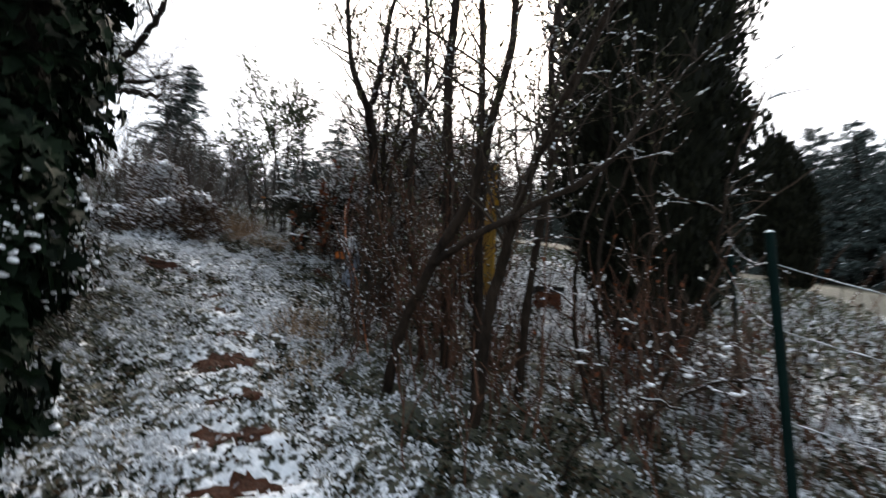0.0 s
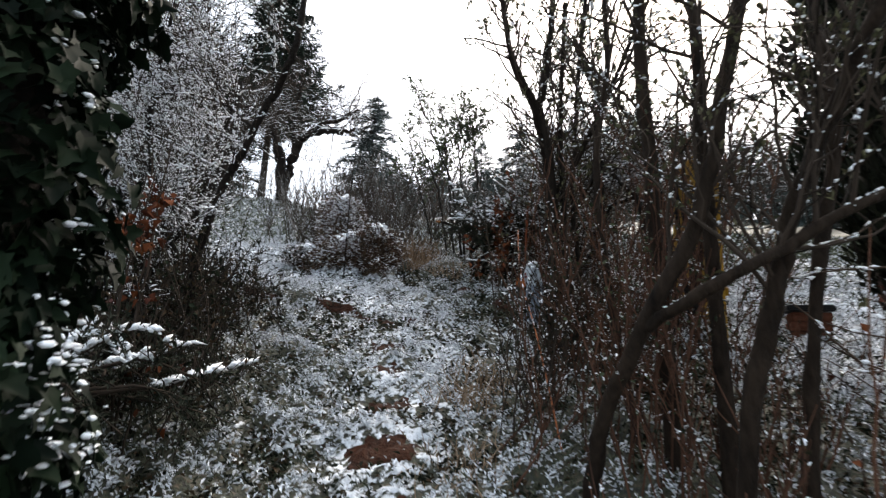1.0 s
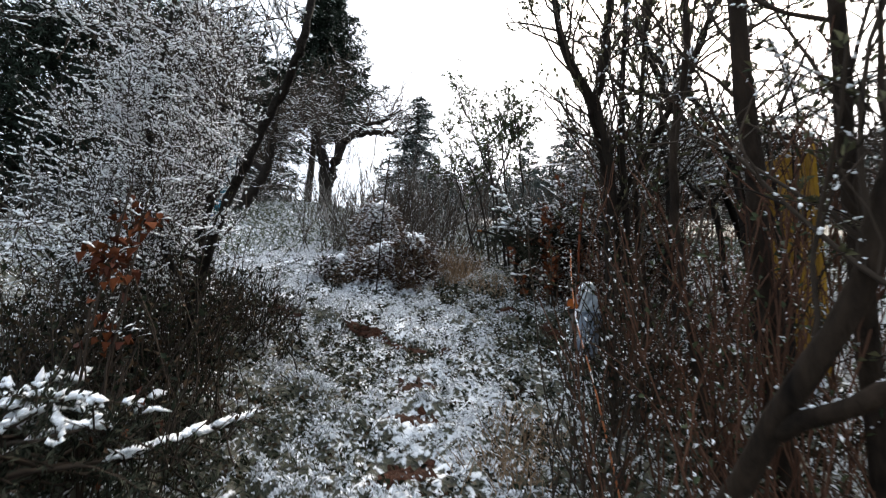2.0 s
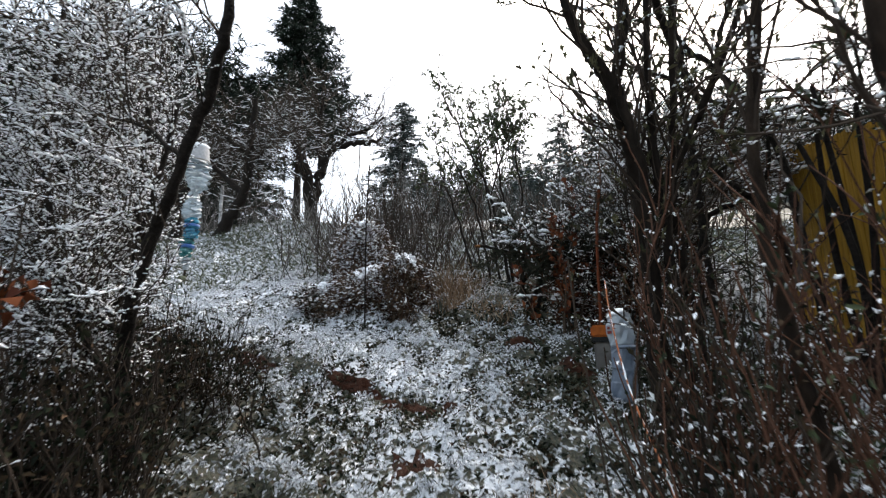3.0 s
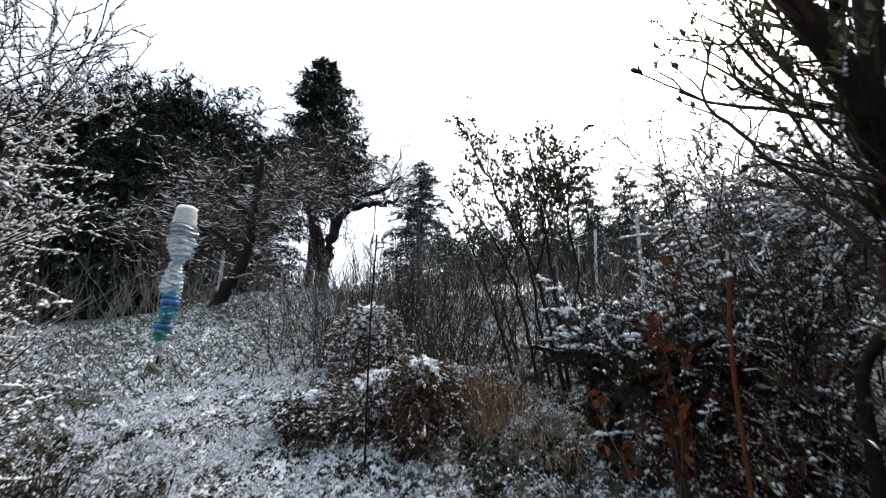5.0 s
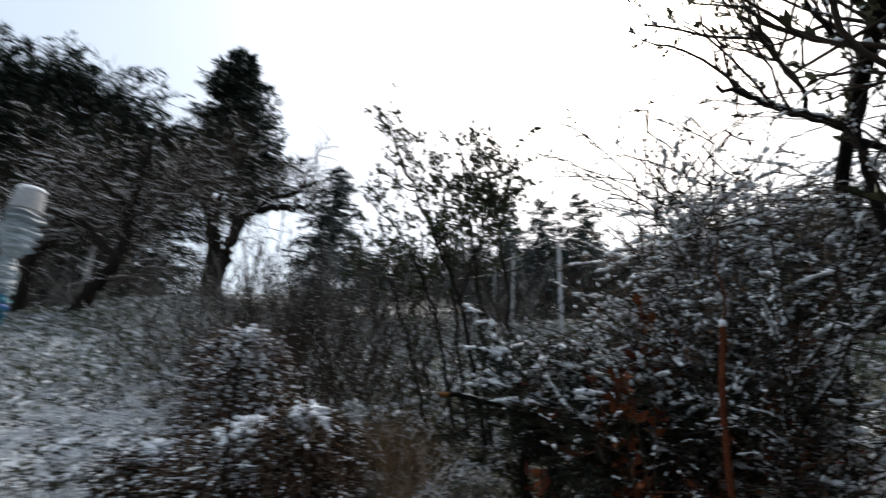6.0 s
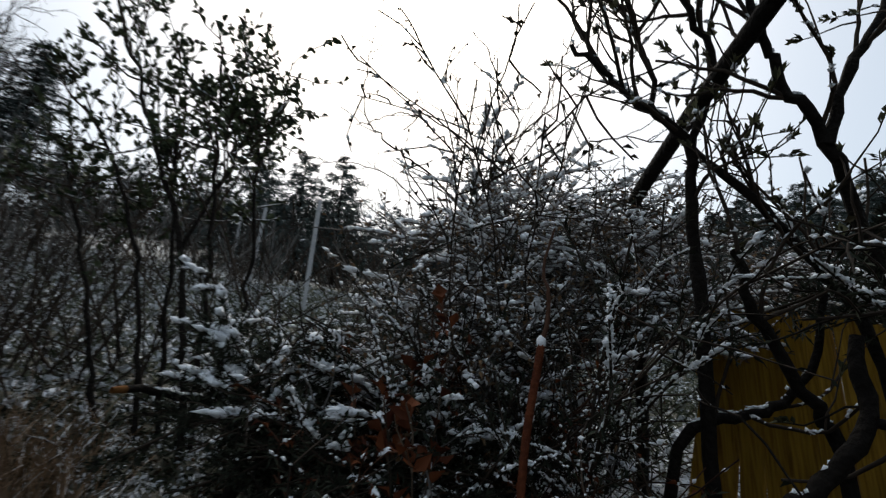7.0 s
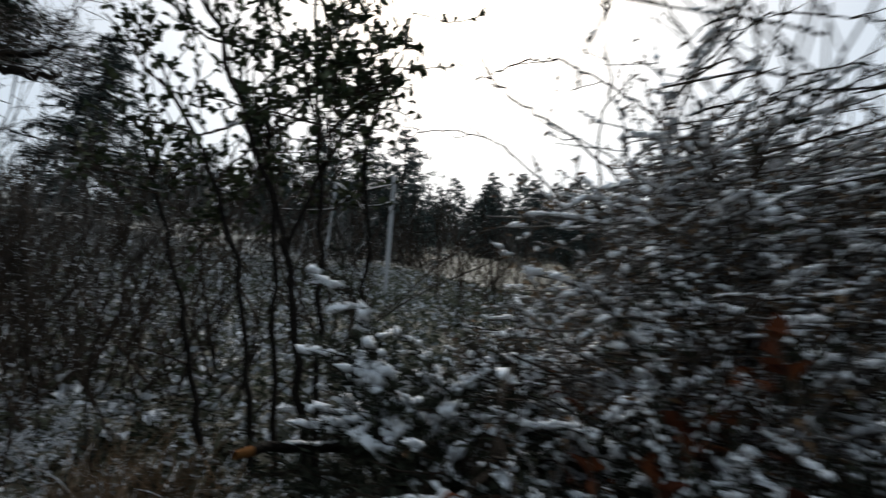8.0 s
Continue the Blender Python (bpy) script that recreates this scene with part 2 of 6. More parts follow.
def grow(p, d, length, k=5, wander=0.25, lift=0.0):
    """(N, k, 3) crooked lines from p along d; lift bends them up (or down)."""
    n = len(p)
    d, out = unit(np.asarray(d, float)), np.empty((n, k, 3))
    out[:, 0] = p
    step = (np.broadcast_to(length, (n,)) / (k - 1))[:, None]
    for i in range(1, k):
        d = unit(d + RNG.normal(size=(n, 3)) * wander + np.array([0, 0, lift]))
        out[:, i] = out[:, i - 1] + d * step
    return out


def sprout(lines, per, lo=0.25, hi=1.0, spread=0.9, up=0.25):
    """Starting points and ways of side branches: per of them on each line. Also the index of the line."""
    n, k, _ = lines.shape
    who = np.repeat(np.arange(n), per)
    t = RNG.uniform(lo, hi, len(who)) * (k - 1)
    i = np.minimum(t.astype(int), k - 2)
    f = (t - i)[:, None]
    a, b = lines[who, i], lines[who, i + 1]
    tan = unit(b - a)
    d = unit(tan * RNG.uniform(0.3, 1.0, (len(who), 1)) + unit(RNG.normal(size=(len(who), 3))) * spread + np.array([0, 0, up]))
    return a + (b - a) * f, d, who


def taper(n, k, r0, r1):
    r0 = np.broadcast_to(np.asarray(r0, float), (n,))[:, None]
    return r0 + (r1 - r0) * np.linspace(0, 1, k)[None] ** 0.8


def finer(lines, rad, k):
    """The same lines and radii, with k points each."""
    t = np.linspace(0, lines.shape[1] - 1, k)
    i = np.minimum(t.astype(int), lines.shape[1] - 2)
    f = t - i
    return lines[:, i] * (1 - f)[None, :, None] + lines[:, i + 1] * f[None, :, None], rad[:, i] * (1 - f) + rad[:, i + 1] * f


def snow_on(shape, lines, rad, thick, share=0.7, sides=3, fine=3):
    """Broken lumpy ridges of snow on the upper side of lines; less on steep ones."""
    if len(lines) == 0:
        return shape
    lines, rad = finer(lines, np.broadcast_to(rad, lines.shape[:2]), lines.shape[1] * fine)
    n, k, _ = lines.shape
    flat = 1 - np.abs(unit(np.gradient(lines, axis=1))[:, :, 2])
    knots = max(3, k // 2)
    t = np.linspace(0, knots - 1.001, k)
    i = t.astype(int)
    slow = RNG.uniform(-0.7, 1.5, (n, knots))
    slow = slow[:, i] * (1 - t + i) + slow[:, i + 1] * (t - i)
    amount = np.clip(slow, 0.02, 1.3) * RNG.uniform(0.45, 1.35, (n, k)) * (0.12 + 1.0 * flat) * (RNG.random((n, 1)) < share)
    amount[:, 0] *= 0.2
    amount[:, -1] *= 0.4
    r = thick * amount
    keep = r.max(1) > 0
    p = lines + np.array([0, 0, 1.0]) * (rad * 0.6 + r * 0.5)[:, :, None] + RNG.normal(size=lines.shape) * thick * 0.12
    return tubes(shape, p[keep], r[keep], sides)


_g = (1 + 5 ** 0.5) / 2
ICO_V = np.array([(-1, _g, 0), (1, _g, 0), (-1, -_g, 0), (1, -_g, 0), (0, -1, _g), (0, 1, _g), (0, -1, -_g), (0, 1, -_g), (_g, 0, -1), (_g, 0, 1), (-_g, 0, -1), (-_g, 0, 1)]) / 1.902
ICO_F = np.array([(0, 11, 5), (0, 5, 1), (0, 1, 7), (0, 7, 10), (0, 10, 11), (1, 5, 9), (5, 11, 4), (11, 10, 2), (10, 7, 6), (7, 1, 8),
                  (3, 9, 4), (3, 4, 2), (3, 2, 6), (3, 6, 8), (3, 8, 9), (4, 9, 5), (2, 4, 11), (6, 2, 10), (8, 6, 7), (9, 8, 1)])


def lumps(shape, p, size, flat=0.55):
    """Small soft lumps of snow."""
    n = len(p)
    size = np.broadcast_to(size, (n,))
    s = size[:, None] * RNG.uniform(0.35, 1.15, (n, 1)) * RNG.uniform(0.6, 1.5, (n, 3)) * np.array([1, 1, flat])
    v = p[:, None] + (ICO_V[None] * RNG.uniform(0.75, 1.25, (n, 12, 1))) * s[:, None]
    return shape.add(v, tris=(np.arange(n)[:, None, None] * 12 + ICO_F[None]).reshape(-1, 3))


OCT_V = np.array([(1, 0, 0), (-1, 0, 0), (0, 1, 0), (0, -1, 0), (0, 0, 1), (0, 0, -1)], float)
OCT_F = np.array([(0, 2, 4), (2, 1, 4), (1, 3, 4), (3, 0, 4), (2, 0, 5), (1, 2, 5), (3, 1, 5), (0, 3, 5)])


def snow_crust(shape, lines, size, share=0.8, pitch=0.013, gap=0.3, lift=0.0):
    """Ragged snow along the upper side of lines: small lumps packed close, with gaps."""
    n, k, _ = lines.shape
    lines = lines[RNG.random(n) < share]
    n = len(lines)
    if n == 0:
        return shape
    long = np.linalg.norm(np.diff(lines, axis=1), axis=-1).sum(1)
    per = np.maximum(2, (long / pitch).astype(int))
    who = np.repeat(np.arange(n), per)
    t = RNG.random(len(who)) * (k - 1)
    knots = RNG.random((n, k))
    cover = knots[who, t.astype(int)]
    i = np.minimum(t.astype(int), k - 2)
    a, b = lines[who, i], lines[who, i + 1]
    way = unit(b - a)
    flat = 1 - np.abs(way[:, 2])
    keep = (cover > gap) & (RNG.random(len(who)) < 0.15 + 1.1 * flat)
    p = (a + (b - a) * (t - i)[:, None])[keep]
    m = len(p)
    r = size * RNG.uniform(0.45, 1.05, m) * (0.6 + 0.6 * cover[keep])
    p = p + RNG.normal(size=(m, 3)) * size * np.array([0.35, 0.35, 0.15]) + np.array([0, 0, 1.0]) * (0.4 * r + lift)[:, None]
    way = unit(way[keep] + RNG.normal(size=(m, 3)) * 0.25)
    side = unit(np.cross(way, np.array([0.0, 0.0, 1.0])))
    up = np.cross(side, way)
    o = OCT_V[None] * (r[:, None, None] * RNG.uniform(0.5, 1.5, (m, 6, 1)))
    v = p[:, None] + way[:, None] * o[:, :, :1] * (0.9 + 1.3 * flat[keep])[:, None, None] + side[:, None] * o[:, :, 1:2] + up[:, None] * o[:, :, 2:] * 0.7
    return shape.add(v, tris=(np.arange(m)[:, None, None] * 6 + OCT_F[None]).reshape(-1, 3))


def smooth_line(points, per=5, jitter=0.0):
    """A Catmull-Rom line through control points."""
    p = np.asarray(points, float)
    q = np.concatenate([2 * p[:1] - p[1:2], p, 2 * p[-1:] - p[-2:-1]])
    out = []
    for i in range(1, len(q) - 2):
        for t in np.linspace(0, 1, per, endpoint=False):
            a, b, c, d = q[i - 1], q[i], q[i + 1], q[i + 2]
            out.append(0.5 * (2 * b + (c - a) * t + (2 * a - 5 * b + 4 * c - d) * t * t + (3 * b - a - 3 * c + d) * t ** 3))
    out.append(p[-1])
    out = np.array(out)
    out[1:-1] += RNG.normal(size=(len(out) - 2, 3)) * jitter
    return out


def part(name, shape, material, parent=None, label="", smooth=True, kind=""):
    ob = new(name, shape.mesh(name, smooth) if isinstance(shape, Shape) else shape)
    if not ob.data.materials:
        ob.data.materials.append(material)
    if parent:
        ob.parent = parent
    return tagged(ob, label=label, kind=kind)


def thing(name, label, category, group="", kind="", at=None):
    ob = new(name)
    ob.empty_display_size = 0.1
    if at is not None:
        ob.location = at
    return tagged(ob, label, category, group, kind)


def rounded_box(size, bevel=0.01, centre=(0, 0, 0), turn=None):
    bm = bmesh.new()
    bmesh.ops.create_cube(bm, size=1.0)
    bmesh.ops.scale(bm, vec=size, verts=bm.verts)
    bmesh.ops.bevel(bm, geom=bm.edges[:], offset=bevel, segments=2, affect="EDGES")
    if turn is not None:
        bmesh.ops.transform(bm, matrix=turn, verts=bm.verts)
    bmesh.ops.translate(bm, vec=centre, verts=bm.verts)
    me = bpy.data.meshes.new("box")
    bm.to_mesh(me)
    bm.free()
    return me


def lathe(shape, profile, axis_points, sides=20, wobble=0.0):
    """Rings of the profile's radii at the axis points, closed at both ends."""
    ax = np.asarray(axis_points, float)
    tan = unit(np.gradient(ax, axis=0))
    a = unit(np.cross(tan, np.array([0.0, 1.0, 0.1])))
    b = np.cross(tan, a)
    ang = np.arange(sides) * 2 * math.pi / sides
    r = np.asarray(profile, float)[:, None] * (1 + wobble * RNG.normal(size=(len(profile), sides)))
    ring = ax[:, None] + r[:, :, None] * (a[:, None] * np.cos(ang)[:, None] + b[:, None] * np.sin(ang)[:, None])
    k = len(ax)
    j, s = np.meshgrid(np.arange(k - 1), np.arange(sides), indexing="ij")
    s2 = (s + 1) % sides
    quads = np.stack([j * sides + s, j * sides + s2, (j + 1) * sides + s2, (j + 1) * sides + s], -1)
    v = np.concatenate([ring.reshape(-1, 3), ax[:1], ax[-1:]])
    s = np.arange(sides)
    tris = np.concatenate([np.stack([np.full(sides, k * sides), (s + 1) % sides, s], -1),
                           np.stack([np.full(sides, k * sides + 1), (k - 1) * sides + s, (k - 1) * sides + (s + 1) % sides], -1)])
    return shape.add(v, quads, tris)


# ---- ground ----
WAY = np.array([(-0.35, 0.6), (-0.66, 1.95), (-1.19, 2.9), (-1.72, 3.85), (-2.35, 4.55), (-3.3, 5.05), (-4.6, 5.6), (-6.5, 6.6), (-9, 8.2)])
STEPS = [(-0.66, 1.93, 0.42), (-0.82, 2.22, 0.40), (-0.99, 2.53, 0.38), (-1.18, 2.88, 0.42), (-1.36, 3.24, 0.36), (-1.56, 3.60, 0.34), (-1.74, 3.92, 0.26)]
BARE = [(-1.92, 4.43, 0.40, 0.12), (-2.14, 4.43, 0.34, 0.13), (-2.50, 4.53, 0.66, 0.10), (-3.1, 4.62, 0.40, 0.08), (-3.55, 4.64, 0.60, 0.10), (-4.2, 4.6, 0.40, 0.10), (-1.72, 5.45, 0.30, 0.16), (-1.25, 5.15, 0.34, 0.2)]
UPHILL = unit(np.array([-0.51, 0.86]))
BANK = unit(np.array([0.16, 0.98]))


def far_from_way(x, y):
    best = np.full(np.shape(x), 1e9)
    for a, b in zip(WAY[:-1], WAY[1:]):
        d = b - a
        t = np.clip(((x - a[0]) * d[0] + (y - a[1]) * d[1]) / (d @ d), 0, 1)
        best = np.minimum(best, np.hypot(x - a[0] - t * d[0], y - a[1] - t * d[1]))
    return best


def waves(x, y, f, seed):
    r = np.random.default_rng(seed)
    if f > 3:
        table = r.normal(size=(64, 64))
        total = 0.0
        for cell, share in ((2.6 / f, 1.0), (1.1 / f, 0.5)):
            u, v = np.asarray(x, float) / cell + 0.37 * np.asarray(y, float) / cell, np.asarray(y, float) / cell - 0.29 * np.asarray(x, float) / cell
            i, j = np.floor(u).astype(int), np.floor(v).astype(int)
            a, b = u - i, v - j
            a, b = a * a * (3 - 2 * a), b * b * (3 - 2 * b)
            at = lambda p, q: table[p % 64, q % 64]
            total = total + share * ((at(i, j) * (1 - a) + at(i + 1, j) * a) * (1 - b) + (at(i, j + 1) * (1 - a) + at(i + 1, j + 1) * a) * b)
        return total
    z = np.zeros(np.shape(x))
    for _ in range(9):
        a, ph, m = r.uniform(0, 6.28), r.uniform(0, 6.28), r.uniform(0.6, 1.7)
        z = z + np.sin((x * math.cos(a) + y * math.sin(a)) * f * m + ph)
    return z / 3


def height(x, y):
    """The hillside: about 21 degrees near the walk, easing off above and below."""
    x, y = np.asarray(x, float), np.asarray(y, float)
    u = -0.117 * x + 0.376 * y
    u = np.where(u > 3, 3 + (u - 3) * 0.75, u)
    u = np.where(u > 14, 14 + 6 * np.tanh((u - 14) / 6), u)
    u = np.where(u < -1, -1 + 3 * np.tanh((u + 1) / 3), u)
    near = np.clip(2.2 - np.hypot(x + 1.8, y - 3.8) / 4, 0, 1) * (0.45 + 0.55 * np.clip(far_from_way(x, y) / 0.5, 0, 1))
    z = 0.24 + u + 0.022 * waves(x, y, 5.0, 1) + 0.05 * waves(x, y, 1.1, 2) * np.clip(np.hypot(x, y) / 6, 0.4, 2) + 0.030 * waves(x, y, 17, 3) * near + 0.012 * waves(x, y, 44, 9) * near
    z = z + 0.75 * np.exp(-((x + 10.3) / 3.0) ** 2 - ((y - 11.0) / 3.5) ** 2)
    edge = 4.56 + 0.05 * np.sin(x * 3.1) - 0.10 * np.clip(x + 2.6, 0, 1)
    z = z + 0.10 * np.clip((y - edge) / 0.07, 0, 1) * np.exp(-np.clip(y - edge, 0, 9) / 0.7) * np.clip((x + 4.7) / 0.5, 0, 1) * np.clip((-1.95 - x) / 0.4, 0, 1)
    for cx, cy, w in STEPS:
        s = (x - cx) * UPHILL[0] + (y - cy) * UPHILL[1]
        c = (x - cx) * UPHILL[1] - (y - cy) * UPHILL[0]
        inside = np.clip(1.6 - (np.abs(c) / (w * 0.5)) ** 2 * 0.8, 0, 1)
        level = np.where(np.abs(s) < 0.11, -0.36 * s, np.where(np.abs(s) < 0.17, -0.36 * np.sign(s) * 0.11 * (0.17 - np.abs(s)) / 0.06, 0))
        z = z + inside * level
    return z


def ground_sheet():
    def axis(lo, hi, fine_lo, fine_hi, step, grow_by):
        a = list(np.arange(fine_lo, fine_hi, step))
        s, p = step, fine_hi
        while p < hi:
            a.append(p)
            s *= grow_by
            p += s
        s, p = step, fine_lo - step
        while p > lo:
            a.insert(0, p)
            s *= grow_by
            p -= s
        return np.array(a)
    xs, ys = axis(-400, 400, -5.3, 2.4, 0.033, 1.09), axis(-300, 400, 0.9, 7.3, 0.033, 1.09)
    x, y = np.meshgrid(xs, ys)
    z = height(x, y)
    ny, nx = x.shape
    j, i = np.meshgrid(np.arange(ny - 1), np.arange(nx - 1), indexing="ij")
    q = np.stack([j * nx + i, j * nx + i + 1, (j + 1) * nx + i + 1, (j + 1) * nx + i], -1)
    ob = part("ground", Shape().add(np.stack([x, y, z], -1), q), GROUND)
    cover = ob.data.attributes.new("cover", "FLOAT", "POINT")
    cover.data.foreach_set("value", snowiness(x, y).astype(np.float32).ravel())
    return tagged(ob, "sloping garden ground under thin patchy snow with dead leaves", "ground", kind="structure")


def snowiness(x, y):
    """How much snow lies: most on the trodden way and the open meadow, least under the shrubs; the plum's shade is put
    in as less snow.
    """
    d = far_from_way(x, y)
    s = 0.30 + 0.5 * np.exp(-(d / 0.8) ** 2)
    open_field = np.clip((np.hypot(x + 1, y - 2) - 4) / 4, 0, 1)
    s = np.maximum(s, (0.48 - 0.22 * np.clip((y - 7.5) / 1.5, 0, 1) * np.clip((x + 3.0) / 1.2, 0, 1)) * open_field)
    s = s * (1 - 0.6 * np.clip((x - 0.0) / 0.8, 0, 1) * np.clip((y - 8.3) / 0.8, 0, 1))
    s = s - 0.5 * np.exp(-(((x + 0.2) / 0.75) ** 2 + ((y - 3.4) / 1.0) ** 2))
    # sparse snow in the undergrowth, cut further to stand in for the plum's shade
    s = s - 0.55 * np.exp(-(((x + 3.1) / 1.0) ** 2 + ((y - 3.1) / 0.75) ** 2))
    s = s - 0.5 * np.exp(-(((x - 0.8) / 0.6) ** 2 + ((y - 2.5) / 0.6) ** 2))
    s = s - 0.25 * np.exp(-(((x + 1.0) / 0.5) ** 2 + ((y - 5.5) / 0.6) ** 2))
    for cx, cy, w, d in BARE:
        u, c = (x - cx) * BANK[0] + (y - cy) * BANK[1], (x - cx) * BANK[1] - (y - cy) * BANK[0]
        s = s - 0.7 * np.exp(-(u / (d * 0.5)) ** 2 - (c / (w * 0.45)) ** 2)
    s = s - 0.35 * np.exp(-(((x + 1.7) / 0.5) ** 2 + ((y - 6.15) / 0.4) ** 2))
    s = s + 0.45 * np.exp(-(((x - 0.1) / 0.6) ** 2 + ((y - 7.6) / 1.3) ** 2))
    s = s - 0.6 * np.exp(-(((x + 4.0) / 0.9) ** 2 + ((y - 3.95) / 0.35) ** 2))
    s = s + 0.3 * np.exp(-(((x - 2.3) / 1.0) ** 2 + ((y - 3.6) / 1.6) ** 2))
    s = s + 0.6 * np.exp(-(((x - 1.5) / 1.1) ** 2 + ((y - 6.6) / 2.6) ** 2))
    s = s - 0.45 * np.exp(-(((x - 1.3) / 0.8) ** 2 + ((y - 3.3) / 0.9) ** 2))
    s = s - 0.25 * np.exp(-(((x + 1.55) / 0.45) ** 2 + ((y - 2.4) / 0.5) ** 2))
    return np.clip(s, 0, 1)


ground_sheet()


def patch(name, cx, cy, wide, deep, label, category, group, up=UPHILL):
    """A thin crumbly sheet of bare soil that lies on the ground."""
    rings, spokes = 7, 26
    a = np.arange(spokes) * 2 * math.pi / spokes
    edge = (1 + 0.05 * np.sin(3 * a + cx * 9) + 0.05 * np.sin(5 * a + cy * 7) + 0.15 * RNG.normal(size=spokes)) * 0.88 / (np.cos(a) ** 4 + np.sin(a) ** 4) ** 0.25
    r = np.linspace(0, 1, rings)[1:, None] * edge[None]
    c, s = r * np.cos(a) * wide / 2, r * np.sin(a) * deep / 2
    x, y = cx + c * up[1] + s * up[0], cy - c * up[0] + s * up[1]
    rim = np.linspace(0, 1, rings)[1:, None] ** 6
    z = height(x, y) + 0.010 * (1 - rim) - 0.014 * rim + 0.007 * RNG.normal(size=x.shape)
    v = np.concatenate([np.stack([x, y, z], -1).reshape(-1, 3), [[cx, cy, float(height(cx, cy)) + 0.010]]])
    j, i = np.meshgrid(np.arange(rings - 2), np.arange(spokes), indexing="ij")
    i2 = (i + 1) % spokes
    q = np.stack([j * spokes + i, j * spokes + i2, (j + 1) * spokes + i2, (j + 1) * spokes + i], -1)
    i = np.arange(spokes)
    t = np.stack([np.full(spokes, (rings - 1) * spokes), (i + 1) % spokes, i], -1)
    return tagged(part(name, Shape().add(v, q, t), SOIL), label, category, group)


for cx, cy, w in STEPS:
    patch("earth_step", cx + 0.02 * UPHILL[0], cy + 0.02 * UPHILL[1], w * 0.98, 0.30, "bare wet brown earth tread dug into the snowy slope", "step", "dug earth steps")
for cx, cy, w, d in BARE[:3] + BARE[4:5] + BARE[6:]:
    patch("bare_soil", cx, cy, w, d, "bare patch of wet brown soil between snowy plants", "soil", "bare soil patches", BANK)

# ---- trees and shrubs ----
def foot(x, y, dip=0.05):
    return (x, y, float(height(x, y)) - dip)


AISLE = np.array([(0, 0, 1.5), (-0.1, 0.96, 2.0), (-0.6, 2.0, 2.55), (-1.0, 2.6, 2.85), (-1.4, 3.4, 3.2), (-1.6, 4.2, 3.45), (-1.95, 4.75, 3.65)])


def far_from_walk(q):
    """How far points stay from the aisle that people keep clear."""
    best = np.full(q.shape[:-1], 1e9)
    for a, b in zip(AISLE[:-1], AISLE[1:]):
        d = b - a
        t = np.clip(((q - a) @ d) / (d @ d), 0, 1)[..., None]
        best = np.minimum(best, np.linalg.norm(q - a - t * d, axis=-1))
    return best


def crown_of(stems, spec, inside=None):
    """Side branches of stems, level by level. spec rows: per parent, length, lo, hi, spread, up, wander, lift, foot radius, tip radius."""
    lines, levels = stems, []
    for per, length, lo, hi, spread, up, wander, lift, r0, r1, k in spec:
        p, d, _ = sprout(lines, per, lo, hi, spread, up)
        ln = length * RNG.uniform(0.45, 1.2, len(p))
        lines = grow(p, d, ln, k, wander, lift)
        if inside is not None:
            lines = lines[inside(lines).all(1)]
        lines = lines[(far_from_walk(lines) > 0.6).all(1)]
        levels.append((lines, taper(len(lines), k, max(r0, 0.0034), max(r1, 0.0021))))
    return levels


def same_count(curves, k=12):
    out = []
    for c in curves:
        t = np.linspace(0, len(c) - 1, k)
        i = np.minimum(t.astype(int), len(c) - 2)
        out.append(c[i] + (c[i + 1] - c[i]) * (t - i)[:, None])
    return np.array(out)


def woody(name, label, category, stems, spec, bark, twig, snow=0.006, share=0.7, leaf=None, group="", stem_snow=0.4, stem_name="stem", jitter=0.006, sides=9, inside=None, lump=0.0, near=0.0):
    """stems: (control points, foot radius, tip radius). leaf: (material, number per last twig, length, width, name)."""
    root = thing(name, label, category, group)
    curves = []
    white = Shape()
    for pts, r0, r1 in stems:
        c = smooth_line(pts, 5, jitter)
        curves.append(c)
        rad = np.linspace(r0, r1, len(c)) * (1 + 0.07 * RNG.normal(size=len(c)))
        part(stem_name, tubes(Shape(), c, rad, sides), bark, root)
        snow_crust(white, c[None], max(r0, r1) * stem_snow * 0.8, 1.0, max(r0, r1) * 0.3, 0.25, max(r0, r1) * 0.75)
    levels = crown_of(same_count(curves), spec, inside)
    if levels:
        sh = Shape()
        for i, (lines, rad) in enumerate(levels):
            if i == 0 and len(lines) <= 160:
                for one, r in zip(lines, rad):
                    part("branch", tubes(Shape(), one, r, 5), twig, root)
            else:
                tubes(sh, lines, rad, 3 if rad.max() < 0.006 else 5)
            if lump:
                q, _, _ = sprout(lines, 3, 0.1, 1.0)
                q = q[RNG.random(len(q)) < share * 0.6]
                lumps(white, q + np.array([0, 0, lump * 0.4]), lump * RNG.uniform(0.4, 1.2, len(q)))
            if snow and near:
                snow_crust(white, lines, snow, share, near, 0.35 if near > 0.011 else 0.12)
            elif snow:
                snow_on(white, lines, rad, snow * (1.3 if rad.max() > 0.006 else 1.0), share, 3, 2)
        part("twig_mass", sh, twig, root, kind="stuff")
        if leaf:
            mat, per, ln, wd, lname = leaf
            p, d, _ = sprout(levels[-1][0], per, 0.2, 1.0, 0.8, 0.1)
            if lname == "bud_mass":
                p, d, _ = sprout(levels[-1][0], per, 0.8, 1.0, 0.5, 0.35)
            sh = Shape()
            leaves(sh, p, d, ln * RNG.uniform(0.6, 1.3, len(p)), wd * RNG.uniform(0.7, 1.2, len(p)), 0.3, 0.15, lname == "foliage")
            part(lname, sh, mat, root, kind="stuff")
    if white.v:
        part("snow", white, SNOW, root, "fresh snow lying along the branches", kind="stuff")
    return root


